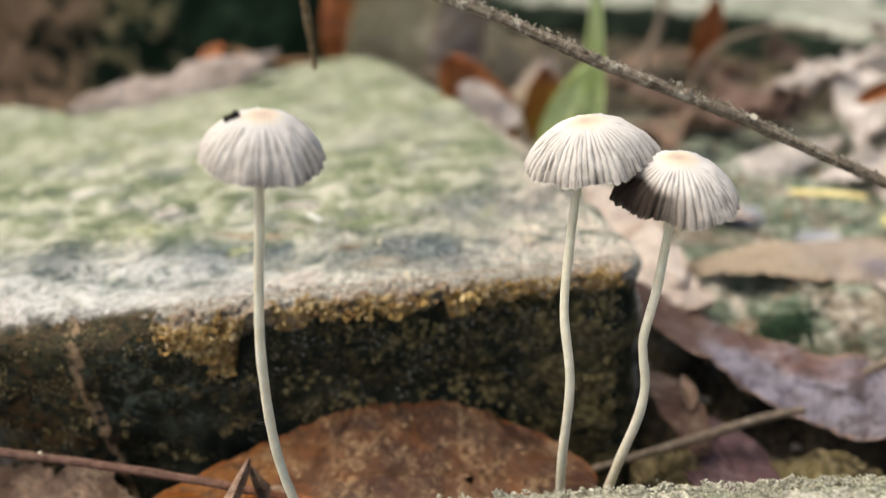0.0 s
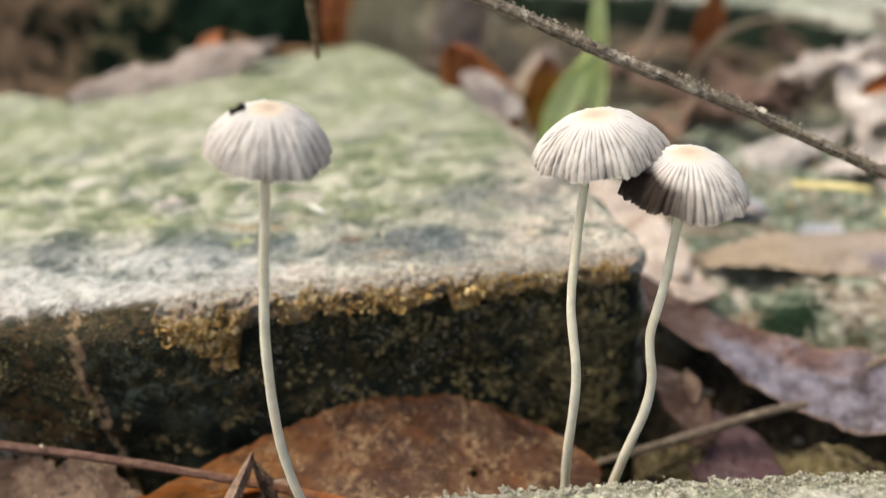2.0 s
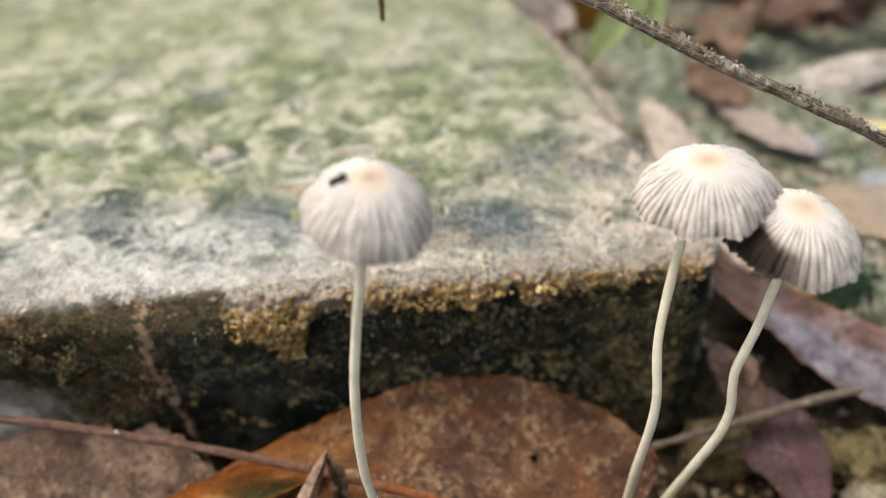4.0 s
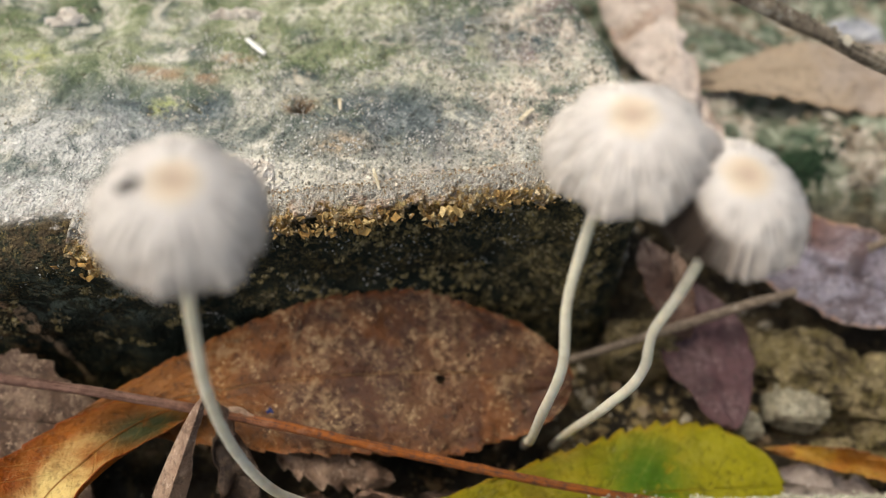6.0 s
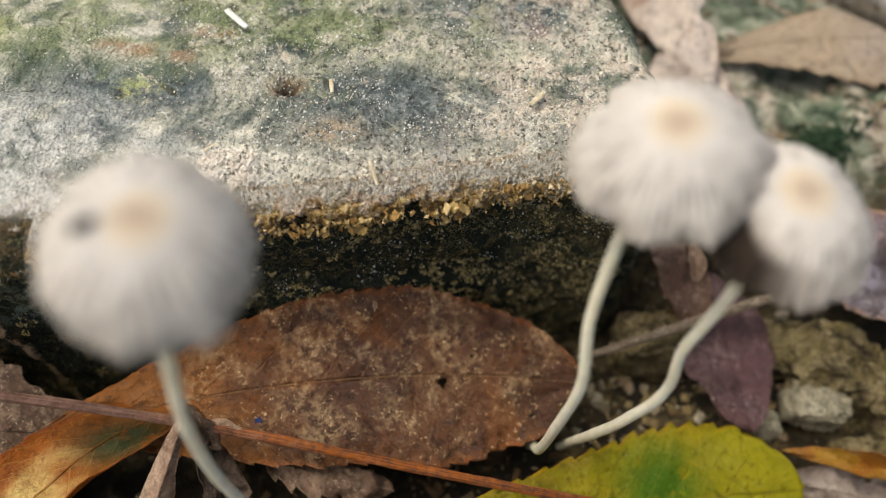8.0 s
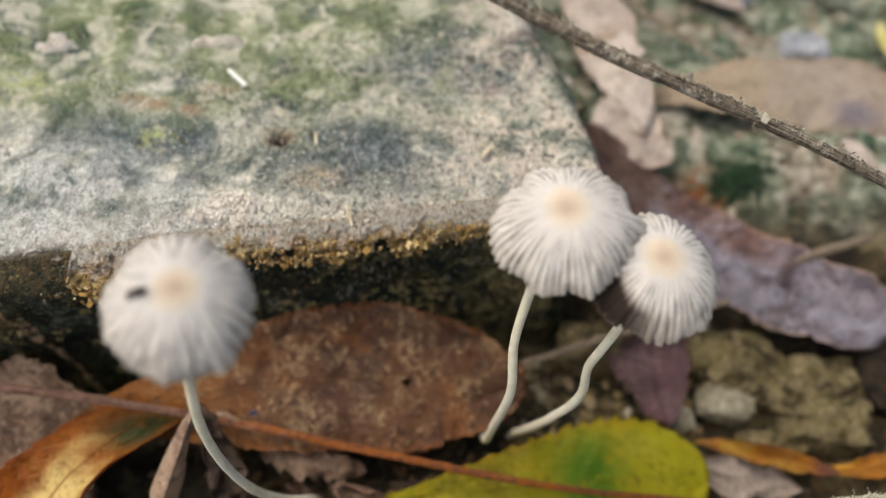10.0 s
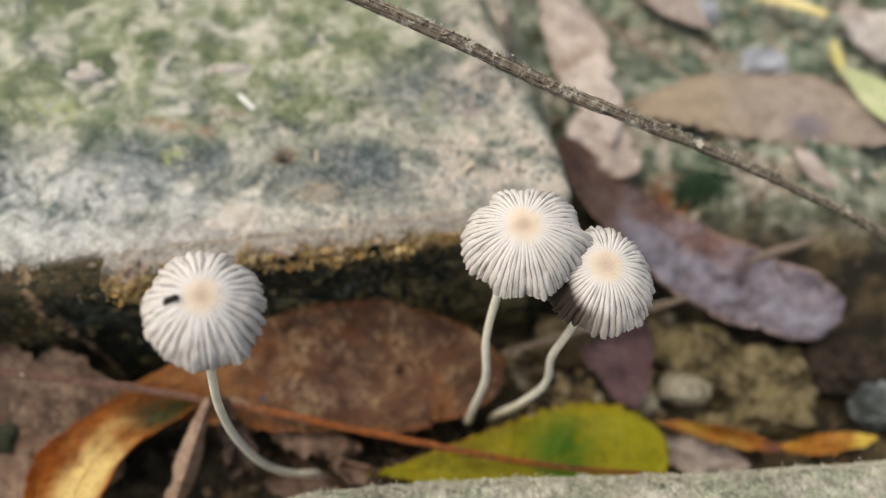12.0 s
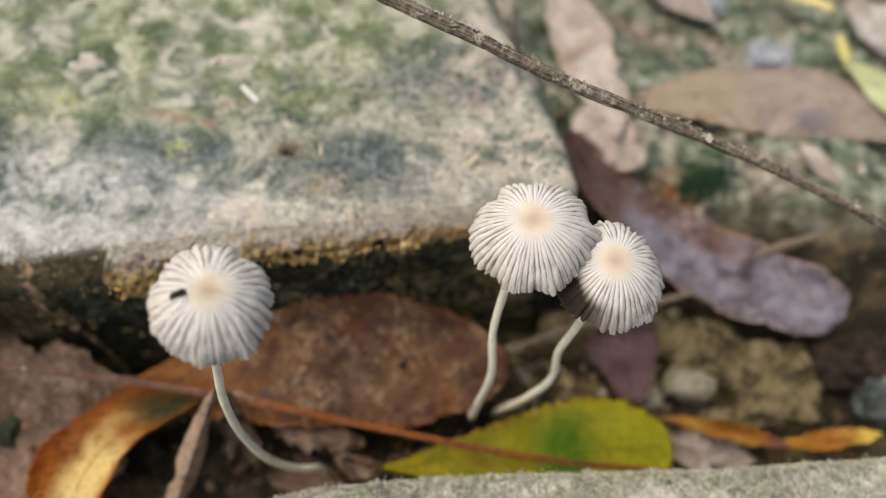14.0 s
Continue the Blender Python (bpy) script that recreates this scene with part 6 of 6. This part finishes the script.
# heap of dead leaves behind and beside the brick
heap = [((5.2, 20.5, 0.7), 3.2, 40, MAUVE), ((7.4, 19.2, 0.5), 3.0, 10, ASH), ((9.2, 18.0, 0.6), 3.0, 160, ASH), ((11.0, 17.2, 0.7), 2.8, 30, PINK), ((9.8, 20.5, 1.4), 3.6, 70, ASH), ((8.6, 23.0, 1.2), 3.2, 120, PINK), ((11.4, 22.8, 1.6), 3.8, 20, ASH), ((5.6, 25.2, 0.9), 3.4, 160, REDBROWN), ((9.6, 26.0, 1.5), 3.6, 50, MAUVE), ((13.0, 25.0, 1.6), 3.4, 100, ASH), ((12.2, 18.6, 1.1), 3.2, 140, ASH), ((3.4, 23.6, 0.5), 2.8, 80, REDBROWN), ((6.4, 29.6, 0.8), 3.4, 15, MAUVE), ((2.0, 28.2, 0.6), 3.0, 60, TAN), ((10.6, 17.6, 0.9), 3.0, 95, MAUVE), ((9.0, 21.8, 1.9), 2.8, 30, ASH), ((12.4, 21.0, 1.7), 3.0, 60, ASH), ((7.0, 22.0, 1.1), 3.0, 150, REDBROWN), ((4.4, 18.6, 0.6), 2.4, 115, MAUVE), ((5.2, 22.6, 0.6), 3.0, 5, MAUVE)]
hr = np.random.default_rng(303)
for k in range(26):
    x, y = hr.uniform(7.5, 16.0), hr.uniform(17.5, 27.0)
    z = 0.6 + 1.2 * smooth(5.0, 11.0, x) * smooth(17.0, 20.0, y) + 0.5 * hr.random()
    sunk = x < 8.8
    heap.append(((x, y, z - 0.6 * sunk), hr.uniform(1.6, 3.0), hr.uniform(0, 180), REDBROWN if sunk else (ASH, PINK, ASH, PALE)[k % 4]))
for k, (at, size, turn, skin) in enumerate(heap):
    a = radians(turn)
    d = np.array([np.cos(a), np.sin(a), 0.35 * np.sin(k * 2.1)]) * size * 0.5
    what = {MAUVE.name: "greyish mauve", PINK.name: "pinkish grey", ASH.name: "ash-grey", PALE.name: "pale pinkish", REDBROWN.name: "red-brown", TAN.name: "dry tan"}[skin.name]
    leaf("dead_leaf", np.array(at) - d, np.array(at) + d, size * 0.42, (0.6 * np.sin(k), -0.2 + 0.6 * np.cos(2 * k), 1.0), skin, what + " dead leaf curled in the litter", peak=0.4 + 0.2 * (k % 3) / 2, blunt=0.6, curl=(0.5 + 0.25 * (k % 3)) * (-1) ** k, twist=0.8 * np.sin(3 * k), ripple=0.26, seed=60 + k, torn=0.35)
leaf("rust_leaf", (1.0, 19.7, 0.6), (-0.4, 19.5, 3.15), 1.7, (0.3, -0.9, 0.3), RUST, "rust-orange curled leaf leaning behind the brick", blunt=0.5, curl=0.8, ripple=0.1, seed=81)
leaf("dead_leaf", (1.35, 19.2, 1.7), (-0.1, 18.95, 2.55), 1.35, (0.3, -0.65, 0.75), PALE, "pale pink leaf curled inside a rusty one", blunt=0.5, curl=-0.6, ripple=0.1, seed=82)
leaf("dead_leaf", (-3.2, 26.2, -0.1), (-1.7, 26.0, 5.2), 2.9, (0.1, -1.0, 0.1), GREENTAN, "greenish tan leaf standing against the dark stone", blunt=0.4, ripple=0.14, curl=0.4, seed=83)
leaf("dead_leaf", (-1.0, 25.6, -0.1), (0.0, 25.4, 4.2), 1.8, (0.2, -1.0, 0.1), TAN, "dry tan leaf standing behind the brick", blunt=0.4, ripple=0.14, curl=-0.4, seed=86)
leaf("rust_leaf", (-4.4, 26.2, 1.0), (-3.9, 26.0, 5.0), 1.2, (0.0, -1.0, 0.1), RUST, "rust-orange leaf standing against the dark stone", ripple=0.1, seed=84)
leaf("rust_leaf", (9.2, 19.8, 1.6), (10.3, 19.9, 2.05), 0.45, (0.0, -0.8, 0.5), RUST, "rust-orange curled leaf among grey ones", curl=0.9, ripple=0.12, seed=89)
leaf("rust_leaf", (7.9, 30.0, -0.3), (8.4, 29.6, 3.0), 1.0, (0.0, -1.0, 0.2), RUST, "rust-brown leaf standing before a pale stone", ripple=0.1, curl=0.5, seed=87)
leaf("dead_leaf", (2.0, 22.6, -0.2), (2.1, 22.3, 2.3), 1.2, (0.0, -1.0, 0.3), ORANGE, "ochre leaf standing in the litter", ripple=0.1, curl=0.5, seed=88)
stalk5 = thing("dry_stalk", (5.6, 28.6, -0.2), "pale brown stalk standing in the litter", "stalk")
v, f, uv = tube([(5.5, 28.4, -0.3), (5.8, 28.6, 0.9), (6.3, 28.9, 2.0), (6.5, 29.0, 3.2)], [0.2, 0.18, 0.15, 0.12], 40, 8, 0.1, 13)
part("stem", mesh_from("standing_stem", v, f, GREYWOOD, uv), stalk5)

stalk7 = thing("dry_stalk", (-6.7, 24.0, 2.5), "rusty brown stalk lying behind the brick", "stalk")
v, f, uv = tube([(-7.0, 24.1, 2.75), (-6.0, 24.0, 2.4), (-4.6, 24.0, 2.35)], [0.12, 0.14, 0.1], 40, 8, 0.15, 23)
part("stem", mesh_from("rusty_stem", v, f, bark("rusty_stalk", (0.14, 0.07, 0.03), (0.34, 0.18, 0.08), (0.4, 0.26, 0.16)), uv), stalk7)

stalk4 = thing("dry_stalk", (7.0, 27.0, 0.4), "pale dry stalk arching over the dead leaves", "stalk")
v, f, uv = tube([(6.6, 25.5, 0.6), (7.4, 25.3, 2.0), (8.8, 25.0, 2.5), (10.4, 24.6, 2.4)], [0.09, 0.09, 0.08, 0.06], 50, 8, 0.1, 12)
part("stem", mesh_from("arched_stem", v, f, GREYWOOD, uv), stalk4)

# small stones and crumbs on the mossy soil beside the brick
n = 1700
lx, ly = 2.4 + 11.5 * rng.random(n) ** 1.4, 10.2 + 9.0 * rng.random(n) ** 1.3
keep = (lx > 3.0 - 0.25 * (ly - 11)) & ~((lx > 5.2) & (ly < 11.8))
lx, ly = lx[keep], ly[keep]
v, f = chips(np.stack([lx, ly, ground_height(lx, ly) + 0.02], -1), 0.03 + 0.2 * rng.random(len(lx)) ** 4, 0.6, 25)
RUBBLE = pieces("small_rubble", [(0.0, (0.1, 0.08, 0.05)), (0.35, (0.3, 0.24, 0.16)), (0.7, (0.48, 0.43, 0.36)), (1.0, (0.66, 0.62, 0.56))])
tagged(new("rubble", mesh_from("rubble", v, f, RUBBLE, flat=True)), "pale crumbs and grit on mossy soil", "grit", kind="stuff")

# ochre and pale crumbs on the soil round the mushroom stems
kr = np.random.default_rng(97)
n = 420
lx, ly = kr.uniform(1.9, 4.6, n), kr.uniform(8.4, 10.4, n)
keep = ly < 9.75 + 0.5 * np.clip(lx - 2.6, 0, 2)
lx, ly = lx[keep], ly[keep]
v, f = chips(np.stack([lx, ly, ground_height(lx, ly) + 0.02], -1), 0.04 + 0.16 * kr.random(len(lx)) ** 3, 0.6, 98)
OCHREBITS = pieces("ochre_soil_crumbs", [(0.0, (0.06, 0.045, 0.025)), (0.4, (0.22, 0.16, 0.075)), (0.75, (0.38, 0.29, 0.15)), (1.0, (0.6, 0.55, 0.46))])
tagged(new("soil_crumbs", mesh_from("soil_crumbs", v, f, OCHREBITS, flat=True)), "ochre and pale crumbs on dark soil under the mushrooms", "crumbs", kind="stuff")

# crumbs of litter in the gap
n = 900
lx = rng.uniform(-6.5, 9.0, n)
ly = rng.uniform(7.0, 9.6, n)
keep = ~((lx < 2.8) & (ly > 9.0 + 0.17 * lx))
lx, ly = lx[keep], ly[keep]
v, f = chips(np.stack([lx, ly, ground_height(lx, ly) + 0.02], -1), 0.04 + 0.2 * rng.random(len(lx)) ** 2.5, 0.35, 15)
LITTER = pieces("leaf_crumbs", [(0.0, (0.03, 0.02, 0.012)), (0.4, (0.12, 0.07, 0.035)), (0.75, (0.26, 0.17, 0.1)), (1.0, (0.45, 0.36, 0.26))])
tagged(new("leaf_litter", mesh_from("leaf_litter", v, f, LITTER, flat=True)), "brown crumbs of rotted leaf and soil in the gap", "litter", kind="stuff")
